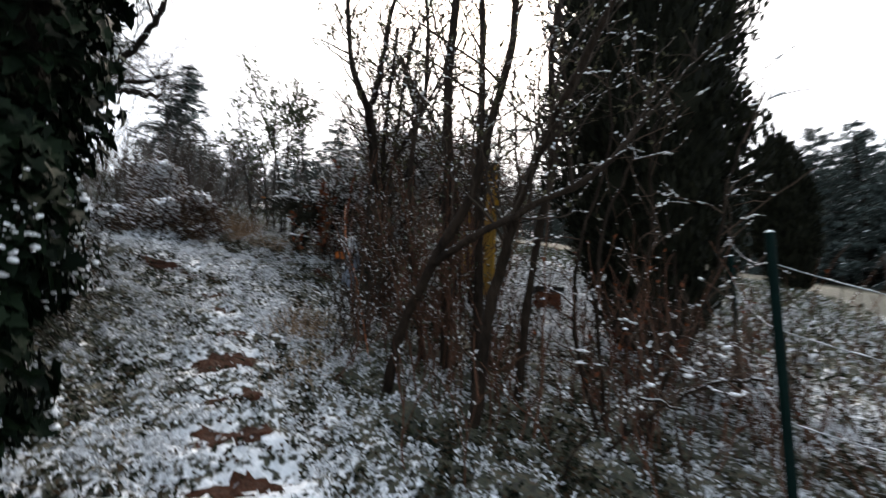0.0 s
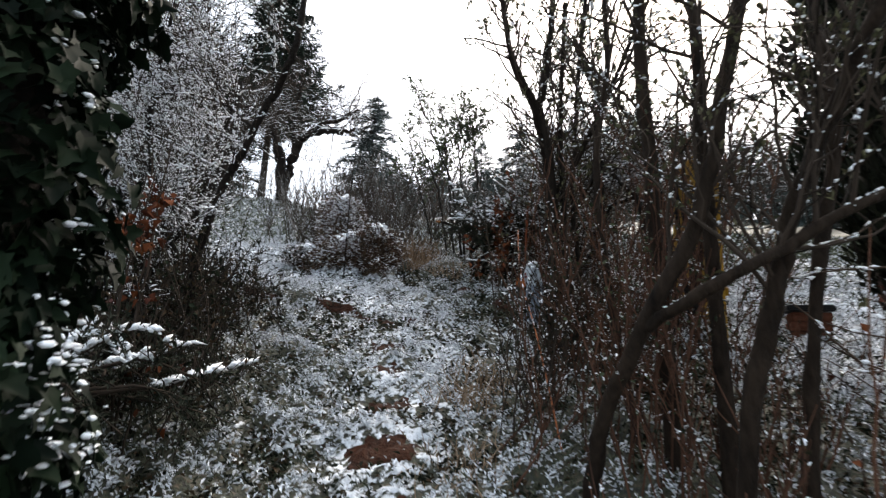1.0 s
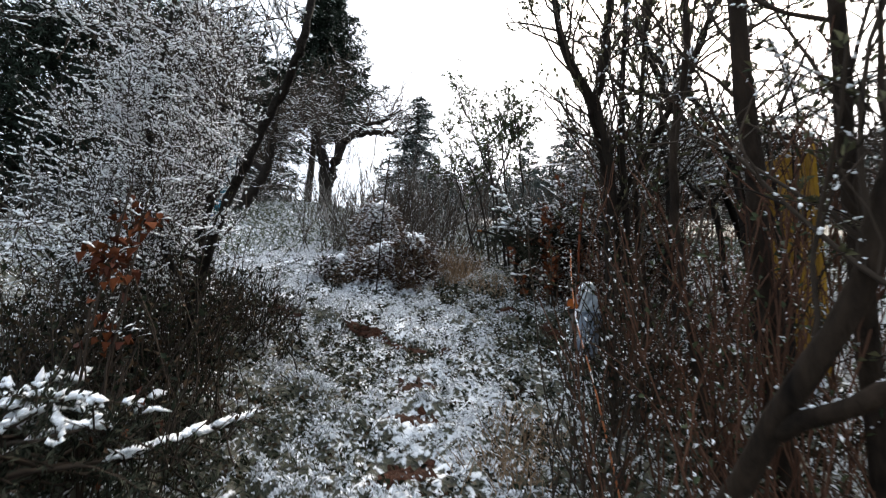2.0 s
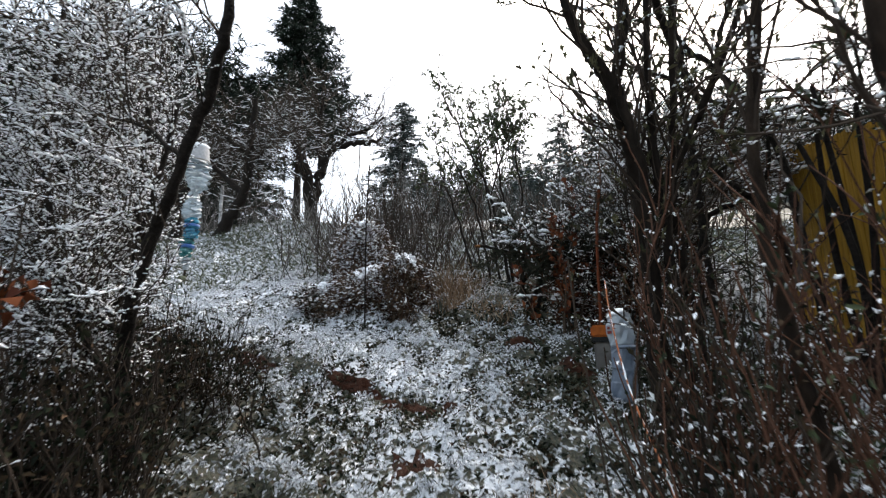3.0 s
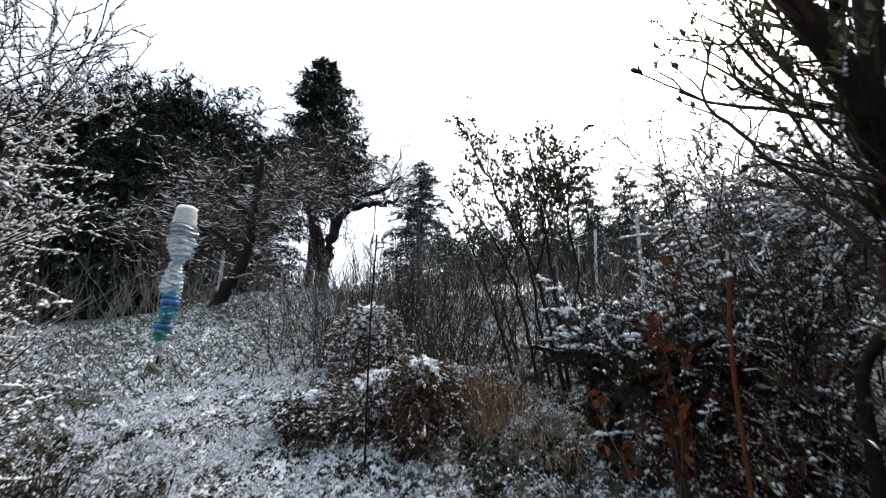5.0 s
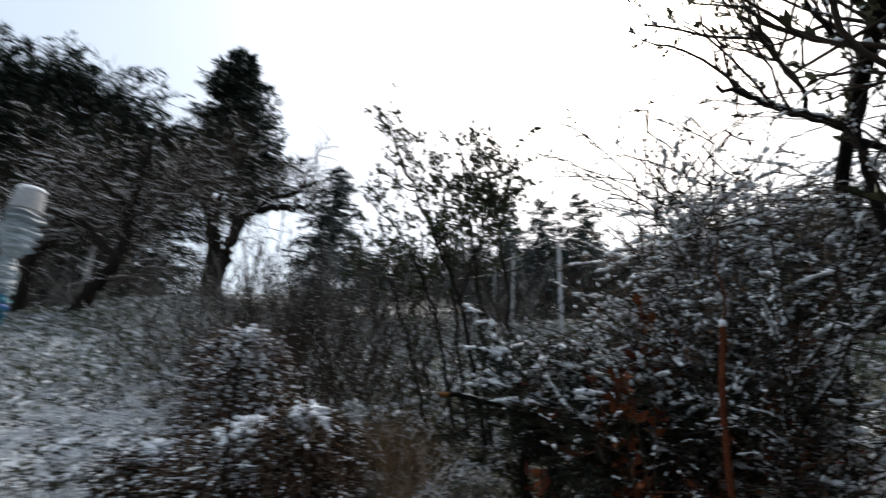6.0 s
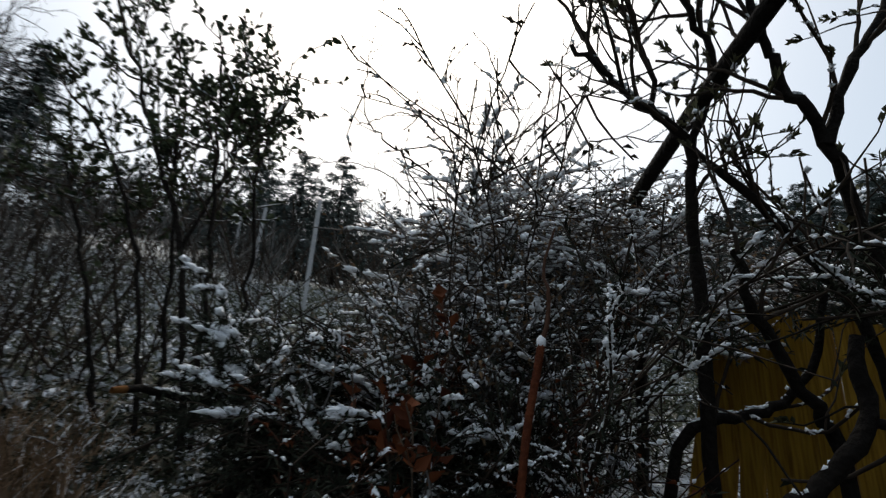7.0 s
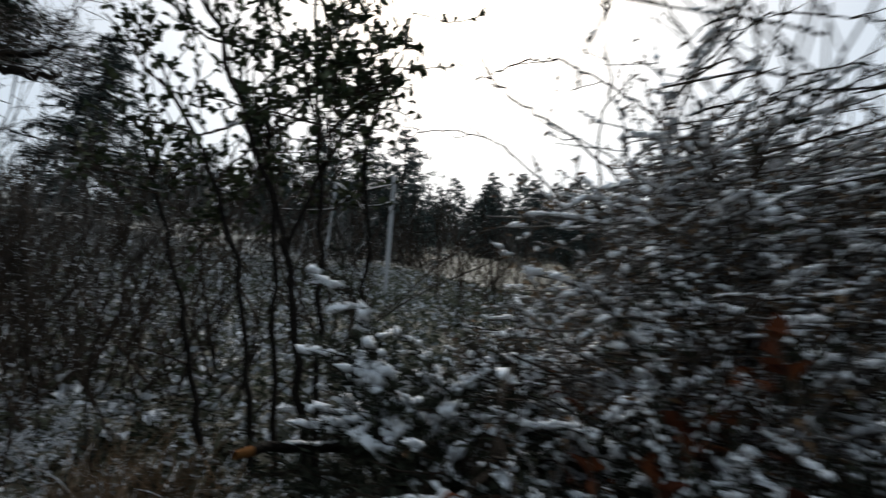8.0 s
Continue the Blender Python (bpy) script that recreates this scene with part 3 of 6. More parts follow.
# the lilac clump beside the way: several bare stems, one forking low
woody("lilac_shrub", "tall bare lilac with thick brown stems and snow on its forks", "shrub", [
    ([foot(-0.30, 2.88), (-0.22, 2.74, 1.70), (-0.06, 2.57, 2.04), (0.10, 2.48, 2.36), (0.19, 2.50, 2.75), (0.30, 2.52, 3.3), (0.34, 2.55, 4.1), (0.5, 2.6, 5.0)], 0.032, 0.016),
    ([foot(0.16, 2.66), (0.24, 2.56, 1.87), (0.29, 2.51, 2.08), (0.34, 2.46, 2.32), (0.43, 2.42, 2.57), (0.59, 2.29, 2.94), (0.83, 2.10, 3.49)], 0.034, 0.018),
    ([(-0.06, 2.57, 2.02), (0.14, 2.42, 2.14), (0.38, 2.42, 2.29), (0.75, 2.45, 2.52), (1.05, 2.5, 2.9)], 0.022, 0.013),
    ([foot(0.02, 3.25), (0.0, 3.22, 2.2), (-0.03, 3.18, 2.8), (-0.05, 3.12, 3.5), (0.0, 3.1, 4.6)], 0.042, 0.027),
    ([foot(0.20, 2.98), (0.18, 2.90, 2.2), (0.16, 2.82, 2.7), (0.15, 2.75, 3.3), (0.12, 2.72, 4.4)], 0.030, 0.018),
    ([foot(0.42, 2.95), (0.48, 2.95, 2.0), (0.62, 2.95, 2.8), (0.60, 2.95, 3.5), (0.75, 3.0, 4.4)], 0.030, 0.016),
    ([foot(-0.12, 3.45), (-0.25, 3.5, 2.3), (-0.30, 3.5, 3.0), (-0.22, 3.5, 3.7), (-0.30, 3.5, 4.6)], 0.024, 0.012),
], [(13, 0.8, 0.32, 1.0, 0.7, 0.45, 0.16, 0.06, 0.008, 0.003, 7), (7, 0.34, 0.2, 1.0, 0.8, 0.35, 0.2, 0.05, 0.0035, 0.0018, 5)],
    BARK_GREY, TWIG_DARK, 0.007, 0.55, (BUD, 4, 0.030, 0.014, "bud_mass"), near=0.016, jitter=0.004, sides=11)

# the forked trunk past the thicket of shoots
lilac = woody("forked_lilac", "old forked lilac trunk with dark bark and budding twigs", "tree", [
    ([foot(-0.70, 4.47), (-0.71, 4.43, 2.85), (-0.71, 4.33, 3.3), (-0.76, 4.15, 3.68)], 0.048, 0.041),
    ([(-0.75, 4.16, 3.64), (-0.88, 4.02, 3.93), (-0.95, 3.95, 4.25), (-1.02, 3.9, 4.95)], 0.031, 0.016),
    ([(-0.76, 4.15, 3.66), (-0.69, 4.15, 4.0), (-0.66, 4.15, 4.4), (-0.57, 4.2, 5.2)], 0.034, 0.016),
    ([(-0.71, 4.38, 3.05), (-0.5, 4.4, 3.4), (-0.28, 4.3, 3.8), (0.05, 4.3, 4.6)], 0.026, 0.012),
    ([foot(-0.66, 4.52), (-0.68, 4.40, 2.40), (-0.68, 4.33, 2.73), (-0.67, 4.26, 3.09), (-0.69, 4.19, 3.37), (-0.74, 4.15, 3.62)], 0.030, 0.022),
    ([foot(-0.56, 4.55), (-0.60, 4.40, 2.6), (-0.61, 4.32, 3.09), (-0.62, 4.28, 3.48), (-0.60, 4.2, 3.85), (-0.56, 4.15, 4.5)], 0.030, 0.013),
    ([foot(-0.48, 4.62), (-0.57, 4.50, 3.02), (-0.54, 4.41, 3.41), (-0.50, 4.30, 3.87), (-0.42, 4.25, 4.6)], 0.026, 0.012),
], [(15, 0.62, 0.15, 1.0, 0.75, 0.4, 0.16, 0.04, 0.008, 0.004, 7), (4, 0.3, 0.2, 1.0, 0.8, 0.35, 0.2, 0.05, 0.004, 0.002, 5)],
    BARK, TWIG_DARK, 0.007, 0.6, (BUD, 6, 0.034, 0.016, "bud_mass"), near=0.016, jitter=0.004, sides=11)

arc = smooth_line([(-0.71, 4.33, 3.2), (-0.79, 4.27, 3.34), (-0.90, 4.24, 3.50), (-1.02, 4.20, 3.68), (-1.08, 4.17, 3.80), (-1.03, 4.1, 3.92)], 5, 0.004)
part("branch", tubes(Shape(), arc, np.linspace(0.008, 0.003, len(arc)), 6), TWIG_DARK, lilac)
tips = grow(*sprout(arc[None], 9, 0.3, 1.0, 0.8, 0.4)[:2], 0.1, 4, 0.2, 0.05)
part("twig_mass", tubes(Shape(), tips, taper(9, 4, 0.003, 0.002), 3), TWIG_DARK, lilac, kind="stuff")
bud, way, _ = sprout(tips, 3, 0.6, 1.0, 0.6, 0.3)
part("bud_mass", leaves(Shape(), bud, way, 0.03, 0.014), BUD, lilac, kind="stuff")

woody("budding_lilac", "bare lilac with crooked branches, fat buds and lumps of snow", "shrub", [
    ([foot(-0.42, 5.68), (-0.45, 5.65, 3.5), (-0.47, 5.61, 4.05), (-0.5, 5.54, 4.31), (-0.65, 5.53, 4.42), (-0.8, 5.52, 4.53), (-0.93, 5.51, 4.62)], 0.026, 0.008),
    ([(-0.5, 5.54, 4.29), (-0.45, 5.45, 4.57), (-0.57, 5.40, 4.78), (-0.6, 5.35, 5.1)], 0.017, 0.008),
    ([foot(0.15, 5.45), (0.05, 5.5, 3.6), (-0.1, 5.53, 3.93), (-0.32, 5.51, 4.13), (-0.5, 5.53, 4.28)], 0.020, 0.014),
    ([foot(0.1, 5.2), (0.02, 5.3, 3.5), (-0.11, 5.33, 3.92), (-0.27, 5.26, 4.22), (-0.4, 5.24, 4.37), (-0.48, 5.21, 4.51), (-0.57, 5.17, 4.69)], 0.024, 0.011),
    ([(-0.27, 5.26, 4.20), (-0.22, 5.19, 4.42), (-0.14, 5.13, 4.58), (-0.05, 5.1, 4.9)], 0.020, 0.010),
    ([(-0.62, 5.53, 4.40), (-0.66, 5.50, 4.6), (-0.75, 5.48, 4.85)], 0.011, 0.006),
    ([foot(-0.55, 5.9), (-0.45, 5.83, 3.32), (-0.21, 5.76, 3.44), (-0.05, 5.7, 3.55), (0.0, 5.6, 3.85)], 0.024, 0.012),
    ([foot(-0.02, 5.55), (-0.11, 5.53, 3.26), (-0.23, 5.48, 3.48), (-0.42, 5.44, 3.72), (-0.50, 5.4, 3.9)], 0.026, 0.013),
    ([foot(-0.78, 5.3), (-0.72, 5.22, 3.1), (-0.60, 5.15, 3.28), (-0.50, 5.1, 3.42), (-0.47, 5.1, 3.62)], 0.026, 0.016),
    ([(-0.50, 5.1, 3.42), (-0.38, 5.05, 3.46), (-0.2, 5.0, 3.5)], 0.012, 0.008),
], [(9, 0.44, 0.35, 1.0, 0.8, 0.35, 0.2, 0.05, 0.008, 0.004, 7), (4, 0.25, 0.2, 1.0, 0.8, 0.35, 0.2, 0.05, 0.004, 0.002, 5)],
    BARK_BLACK, TWIG_DARK, 0.009, 0.6, (BUD, 8, 0.034, 0.014, "bud_mass"), stem_name="limb", near=0.016,
    inside=lambda q: ~((q[..., 2] < 3.75) & (q[..., 0] > -0.85)) | (RNG.random((len(q), 1)) < 0.2))


def shoots(name, label, n, centre, spread, tall, mat, lean=0.15, snow=0.005, r=0.006, leaf=None, cat="shrub", bits=3, single=False, inside=None, fat=1.0, wander=0.07, capped=0.0, twig=0.32):
    """A thicket of thin upright rods; capped: the share of leaves that carry snow."""
    root = thing(name, label, cat)
    x = centre[0] + RNG.normal(size=n) * spread[0]
    y = centre[1] + RNG.normal(size=n) * spread[1]
    p = np.stack([x, y, height(x, y) - 0.03], -1)
    d = np.stack([RNG.normal(size=n) * lean, RNG.normal(size=n) * lean, np.ones(n)], -1)
    main = grow(p, d, tall * RNG.uniform(0.55, 1.15, n), 9, wander, 0.02)
    if inside is not None:
        main = main[inside(main).all(1)]
        n = len(main)
    rad = taper(n, 9, r * RNG.uniform(0.6, 1.4, n), 0.0018 * fat)
    levels = crown_of(main, [(bits, twig * max(1.0, fat * 0.5), 0.2, 1.0, 0.5, 0.6, 0.15, 0.03, 0.0028 * fat, 0.0014 * fat, 5)], inside)
    brush = tubes(Shape(), levels[0][0], levels[0][1], 3)
    if single:
        for one, rr in zip(main, rad):
            part("shoot", tubes(Shape(), one, rr, 5), mat, root)
    else:
        tubes(brush, main, rad, 4)
    part("brushwood", brush, mat, root, kind="stuff")
    if fat == 1.0:
        white = snow_crust(snow_crust(Shape(), levels[0][0], snow * 0.95, 0.6, 0.02, 0.5), main[:, 2:], snow * 0.9, 0.6, 0.03, 0.55)
    else:
        white = snow_on(Shape(), levels[0][0], levels[0][1], snow * 0.8, 0.3, 3, 1)
    part("snow", white, SNOW, root, "flecks of snow on the thin twigs", kind="stuff")
    if leaf:
        lmat, per, ln, wd, lname = leaf
        p, d, _ = sprout(np.concatenate([main[:, 4:], finer(*levels[0], 5)[0]]), per, 0.1, 1.0, 0.9, 0.1)
        if capped:
            q = RNG.random(len(p)) < capped
            part("snow", lumps(leaves(Shape(), p[q] + np.array([0, 0, 0.004]), d[q], 0.95 * ln, 0.85 * wd, 0.15, 0.2), p[q] + unit(d[q]) * ln * 0.4, 0.26 * wd, 0.6), SNOW, root, "snow on the small leaves", kind="stuff")
        part(lname, leaves(Shape(), p, d, ln * RNG.uniform(0.6, 1.3, len(p)), wd * RNG.uniform(0.7, 1.2, len(p)), 0.3, 0.1, lname == "foliage"), lmat, root, kind="stuff")
    return root


EAST = lambda q: q[..., 0] > -0.76 + 0.12 * np.clip(q[..., 1] - 4.0, 0, 1)
shoots("coppice_thicket", "dense thicket of thin brown shoots with small snowy leaves", 34, (-0.50, 3.68), (0.17, 0.32), 1.3, SHOOT, 0.2, 0.005, r=0.0045, bits=9, single=True, wander=0.13, inside=EAST, capped=0.28, leaf=(LITTER, 3, 0.027, 0.014, "dead_foliage"))
shoots("coppice_thicket", "close screen of thin brown suckers with snowy leaves", 20, (-0.60, 3.42), (0.07, 0.22), 1.05, TWIG_DARK, 0.12, 0.005, r=0.0042, bits=10, single=True, wander=0.13, inside=EAST, capped=0.3, leaf=(LITTER, 3, 0.028, 0.014, "dead_foliage"))
shoots("coppice_thicket", "low brown suckers round the foot of the lilac", 36, (0.2, 3.0), (0.35, 0.35), 0.55, SHOOT, 0.3, 0.006, bits=6, single=True, wander=0.14, inside=EAST, capped=0.3, leaf=(LITTER, 3, 0.027, 0.014, "dead_foliage"))
shoots("coppice_thicket", "thin bare rods between the lilac stems", 26, (-0.02, 3.1), (0.14, 0.2), 1.6, SHOOT, 0.15, 0.004, r=0.0045, bits=8, single=True, wander=0.12, inside=EAST, capped=0.28, leaf=(PRIVET, 2, 0.028, 0.013, "foliage"))
shoots("coppice_thicket", "twiggy suckers with small snow-capped leaves beside the path", 26, (0.12, 3.75), (0.22, 0.3), 1.5, SHOOT, 0.25, 0.006, r=0.005, bits=9, single=True, wander=0.15, inside=EAST, capped=0.38, leaf=(PRIVET, 2, 0.030, 0.014, "foliage"))
shoots("coppice_thicket", "tangle of bare suckers with snowy leaves below the fork", 46, (-0.4, 4.5), (0.22, 0.3), 0.6, TWIG_DARK, 0.3, 0.008, bits=6, wander=0.15, inside=EAST, capped=0.38, leaf=(PRIVET, 2, 0.030, 0.015, "foliage"))

# the orange bramble cane that arches beside the way
cane = smooth_line([foot(-0.42, 3.15), (-0.50, 3.25, 1.72), (-0.60, 3.36, 2.05), (-0.73, 3.63, 2.31), (-0.80, 3.8, 2.55), (-0.83, 3.9, 2.72)], 6)
root = thing("bramble_cane", "single arching orange bramble cane beside the path", "bramble")
part("cane", tubes(Shape(), cane, np.linspace(0.0042, 0.003, len(cane)), 7), CANE, root)
thorns = Shape()
p, d, _ = sprout(cane[None], 60, 0.0, 1.0, 2.0, 0.0)
leaves(thorns, p, d, 0.014, 0.006)
part("thorn_mass", thorns, CANE, root, kind="stuff")
part("snow", snow_on(Shape(), cane[None], np.full((1, len(cane)), 0.006), 0.006, 1.0, 4), SNOW, root, kind="stuff")

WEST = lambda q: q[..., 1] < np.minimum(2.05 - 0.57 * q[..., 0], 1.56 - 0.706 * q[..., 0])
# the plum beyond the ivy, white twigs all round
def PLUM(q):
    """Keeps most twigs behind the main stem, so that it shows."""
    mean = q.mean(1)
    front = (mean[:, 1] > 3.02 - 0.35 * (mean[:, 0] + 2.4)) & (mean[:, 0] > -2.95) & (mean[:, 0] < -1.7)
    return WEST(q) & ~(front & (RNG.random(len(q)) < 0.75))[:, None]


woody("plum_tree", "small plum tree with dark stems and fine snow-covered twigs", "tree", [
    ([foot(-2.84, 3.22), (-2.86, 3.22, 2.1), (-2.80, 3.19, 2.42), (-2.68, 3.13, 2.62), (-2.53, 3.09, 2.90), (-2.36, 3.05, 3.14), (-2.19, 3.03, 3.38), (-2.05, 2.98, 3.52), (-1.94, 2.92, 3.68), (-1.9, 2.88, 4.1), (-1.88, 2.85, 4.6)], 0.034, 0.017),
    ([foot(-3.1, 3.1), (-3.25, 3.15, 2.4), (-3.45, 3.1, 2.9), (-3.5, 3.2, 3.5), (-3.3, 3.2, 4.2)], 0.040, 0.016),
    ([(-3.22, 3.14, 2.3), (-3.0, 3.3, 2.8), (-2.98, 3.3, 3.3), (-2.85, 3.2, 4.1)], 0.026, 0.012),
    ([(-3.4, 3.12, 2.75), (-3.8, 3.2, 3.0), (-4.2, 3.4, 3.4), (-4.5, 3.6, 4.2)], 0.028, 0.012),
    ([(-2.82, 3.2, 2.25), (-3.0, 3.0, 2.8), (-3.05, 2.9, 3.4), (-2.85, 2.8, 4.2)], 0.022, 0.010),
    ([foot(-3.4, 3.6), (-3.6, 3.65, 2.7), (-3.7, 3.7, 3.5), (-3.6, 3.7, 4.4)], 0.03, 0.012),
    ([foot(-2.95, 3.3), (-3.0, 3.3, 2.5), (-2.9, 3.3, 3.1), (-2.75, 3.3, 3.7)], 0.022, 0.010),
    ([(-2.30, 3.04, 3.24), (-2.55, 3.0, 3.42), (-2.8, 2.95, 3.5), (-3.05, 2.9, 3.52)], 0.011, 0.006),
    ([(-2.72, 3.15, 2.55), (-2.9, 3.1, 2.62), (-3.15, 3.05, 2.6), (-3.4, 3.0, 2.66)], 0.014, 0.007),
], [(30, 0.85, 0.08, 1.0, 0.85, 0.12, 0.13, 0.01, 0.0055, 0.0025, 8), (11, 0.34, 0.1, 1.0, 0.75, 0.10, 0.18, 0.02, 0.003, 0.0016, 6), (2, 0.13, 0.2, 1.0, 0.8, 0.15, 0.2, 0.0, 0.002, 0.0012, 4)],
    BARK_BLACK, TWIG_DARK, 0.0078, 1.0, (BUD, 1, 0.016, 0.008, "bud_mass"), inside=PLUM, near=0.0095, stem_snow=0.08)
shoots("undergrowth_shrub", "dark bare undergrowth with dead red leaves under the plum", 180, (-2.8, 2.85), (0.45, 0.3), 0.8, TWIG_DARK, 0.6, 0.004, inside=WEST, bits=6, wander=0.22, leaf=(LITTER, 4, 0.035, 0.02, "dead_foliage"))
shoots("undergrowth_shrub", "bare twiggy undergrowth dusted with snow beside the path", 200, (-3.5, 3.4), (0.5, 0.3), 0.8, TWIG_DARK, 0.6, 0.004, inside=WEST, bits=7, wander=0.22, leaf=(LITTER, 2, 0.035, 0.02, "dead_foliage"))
shoots("undergrowth_shrub", "low dark dead stems along the terrace edge", 200, (-3.95, 3.95), (0.5, 0.14), 0.45, TWIG_DARK, 0.7, 0.005, bits=5, wander=0.22, leaf=(LITTER, 3, 0.035, 0.02, "dead_foliage"))
def rust_shrub():
    """A few thin stems whose forks hold clumps of withered leaves."""
    root = thing("rust_leaf_shrub", "small shrub that keeps clumps of rust-red leaves", "shrub")
    foliage, white = Shape(), Shape()
    for clump, spread, n in [((-2.44, 2.58, 2.66), 0.04, 34), ((-2.30, 2.40, 2.42), 0.05, 40), ((-2.52, 2.52, 2.46), 0.04, 22), ((-2.38, 2.5, 2.15), 0.06, 16), ((-2.2, 2.45, 1.75), 0.08, 12)]:
        c = np.array(clump)
        line = smooth_line([foot(-2.4 + RNG.normal() * 0.06, 2.52 + RNG.normal() * 0.06), (c[0] + RNG.normal() * 0.06, c[1] + RNG.normal() * 0.06, c[2] - 0.4), c, c + np.array([0.04, 0.0, 0.3])], 5, 0.004)
        part("stem", tubes(Shape(), line, np.linspace(0.007, 0.003, len(line)), 6), TWIG_DARK, root)
        twigs = grow(c + RNG.normal(size=(14, 3)) * 0.02, RNG.normal(size=(14, 3)) + np.array([0, 0, 0.3]), 0.13, 5, 0.2, -0.05)
        part("twig_mass", tubes(Shape(), twigs, taper(14, 5, 0.0028, 0.0016), 3), TWIG_DARK, root, kind="stuff")
        p = c + RNG.normal(size=(n, 3)) * spread
        leaves(foliage, p, RNG.normal(size=(n, 3)) + np.array([0, 0, -0.6]), 0.055 * RNG.uniform(0.6, 1.2, n), 0.034, 0.35, 0.35)
        snow_on(white, twigs, np.full((14, 5), 0.002), 0.006, 0.6)
    part("red_foliage", foliage, RUSTLEAF, root, "curled rust-red leaves", kind="stuff")
    part("snow", white, SNOW, root, kind="stuff")


rust_shrub()


def ivy_column(name, label, line, radius, n, leaf, snow_share):
    """A trunk hidden by ivy: a dark stem and overlapping lobed leaves that hang out from it."""
    root = thing(name, label, "tree")
    c = smooth_line(line, 6, 0.01)
    part("trunk", tubes(Shape(), c, np.full(len(c), radius * 0.62), 12), BARK_BLACK, root)
    t = RNG.uniform(0, len(c) - 1.001, n)
    i = t.astype(int)
    a = RNG.uniform(0, 2 * math.pi, n)
    out = np.stack([np.cos(a), np.sin(a), np.zeros(n)], -1)
    rr = radius * (0.62 + 0.55 * RNG.random(n) ** 0.8) * (1 + 0.25 * np.sin(t * 1.9 + a * 2))
    p = c[i] + (c[i + 1] - c[i]) * (t - i)[:, None] + out * rr[:, None]
    d = unit(out * 0.7 + RNG.normal(size=(n, 3)) * 0.45 + np.array([0, 0, -0.75]))
    size = leaf * RNG.uniform(0.55, 1.25, n)
    side = unit(np.cross(d, out + RNG.normal(size=(n, 3)) * 0.3))
    nor = np.cross(side, d)

    ring = [(-0.10, 0.16, 0), (-0.20, 0.36, 0.10), (0.10, 0.40, 0.12), (0.26, 0.56, 0.16), (0.42, 0.30, 0.06), (0.70, 0.20, 0.04), (1.0, 0, -0.12)]
    ring = ring + [(e, -w, h) for e, w, h in ring[-2::-1]]
    z = size[:, None]
    v = np.stack([p] + [p + d * z * e + side * z * w + nor * z * h for e, w, h in ring], 1)
    k = np.arange(n)[:, None] * (len(ring) + 1)
    fan = np.concatenate([k + [0, j + 1, j + 2] for j in range(len(ring) - 1)])
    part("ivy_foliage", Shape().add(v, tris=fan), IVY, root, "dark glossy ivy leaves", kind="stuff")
    pick = RNG.random(n) < snow_share * (0.5 + 2.5 * np.clip((2.25 - p[:, 2]) / 0.5, 0, 1)) * np.clip(0.3 + 2.2 * np.sin(p[:, 2] * 7 + 2 * a) * np.sin(3 * a + 1 - p[:, 2] * 4), 0, 2)
    pick &= rr > 0.85 * radius
    at = np.repeat(p[pick] + d[pick] * z[pick] * 0.4, 4, axis=0)
    wide = np.repeat(size[pick], 4)
    white = lumps(Shape(), at + RNG.normal(size=at.shape) * wide[:, None] * 0.22 + np.array([0, 0, 0.006]), 0.2 * wide, 0.45)
    part("snow", white, SNOW, root, "patches of snow on the ivy leaves", kind="stuff")
    return root


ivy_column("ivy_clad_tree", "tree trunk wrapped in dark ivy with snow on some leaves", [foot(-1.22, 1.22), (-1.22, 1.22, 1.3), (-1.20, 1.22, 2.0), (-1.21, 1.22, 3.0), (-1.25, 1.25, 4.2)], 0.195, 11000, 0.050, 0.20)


def OFF_BOARDS(q):
    """Whether points leave the boards and the open snow behind them free."""
    x, y, z = q[..., 0], q[..., 1], q[..., 2]
    return ~(((x > -0.58) & (y < 6.4) & (z < 3.6)) | ((x > -0.38) & (z < 3.7 + 0.12 * (y - 6.4))))


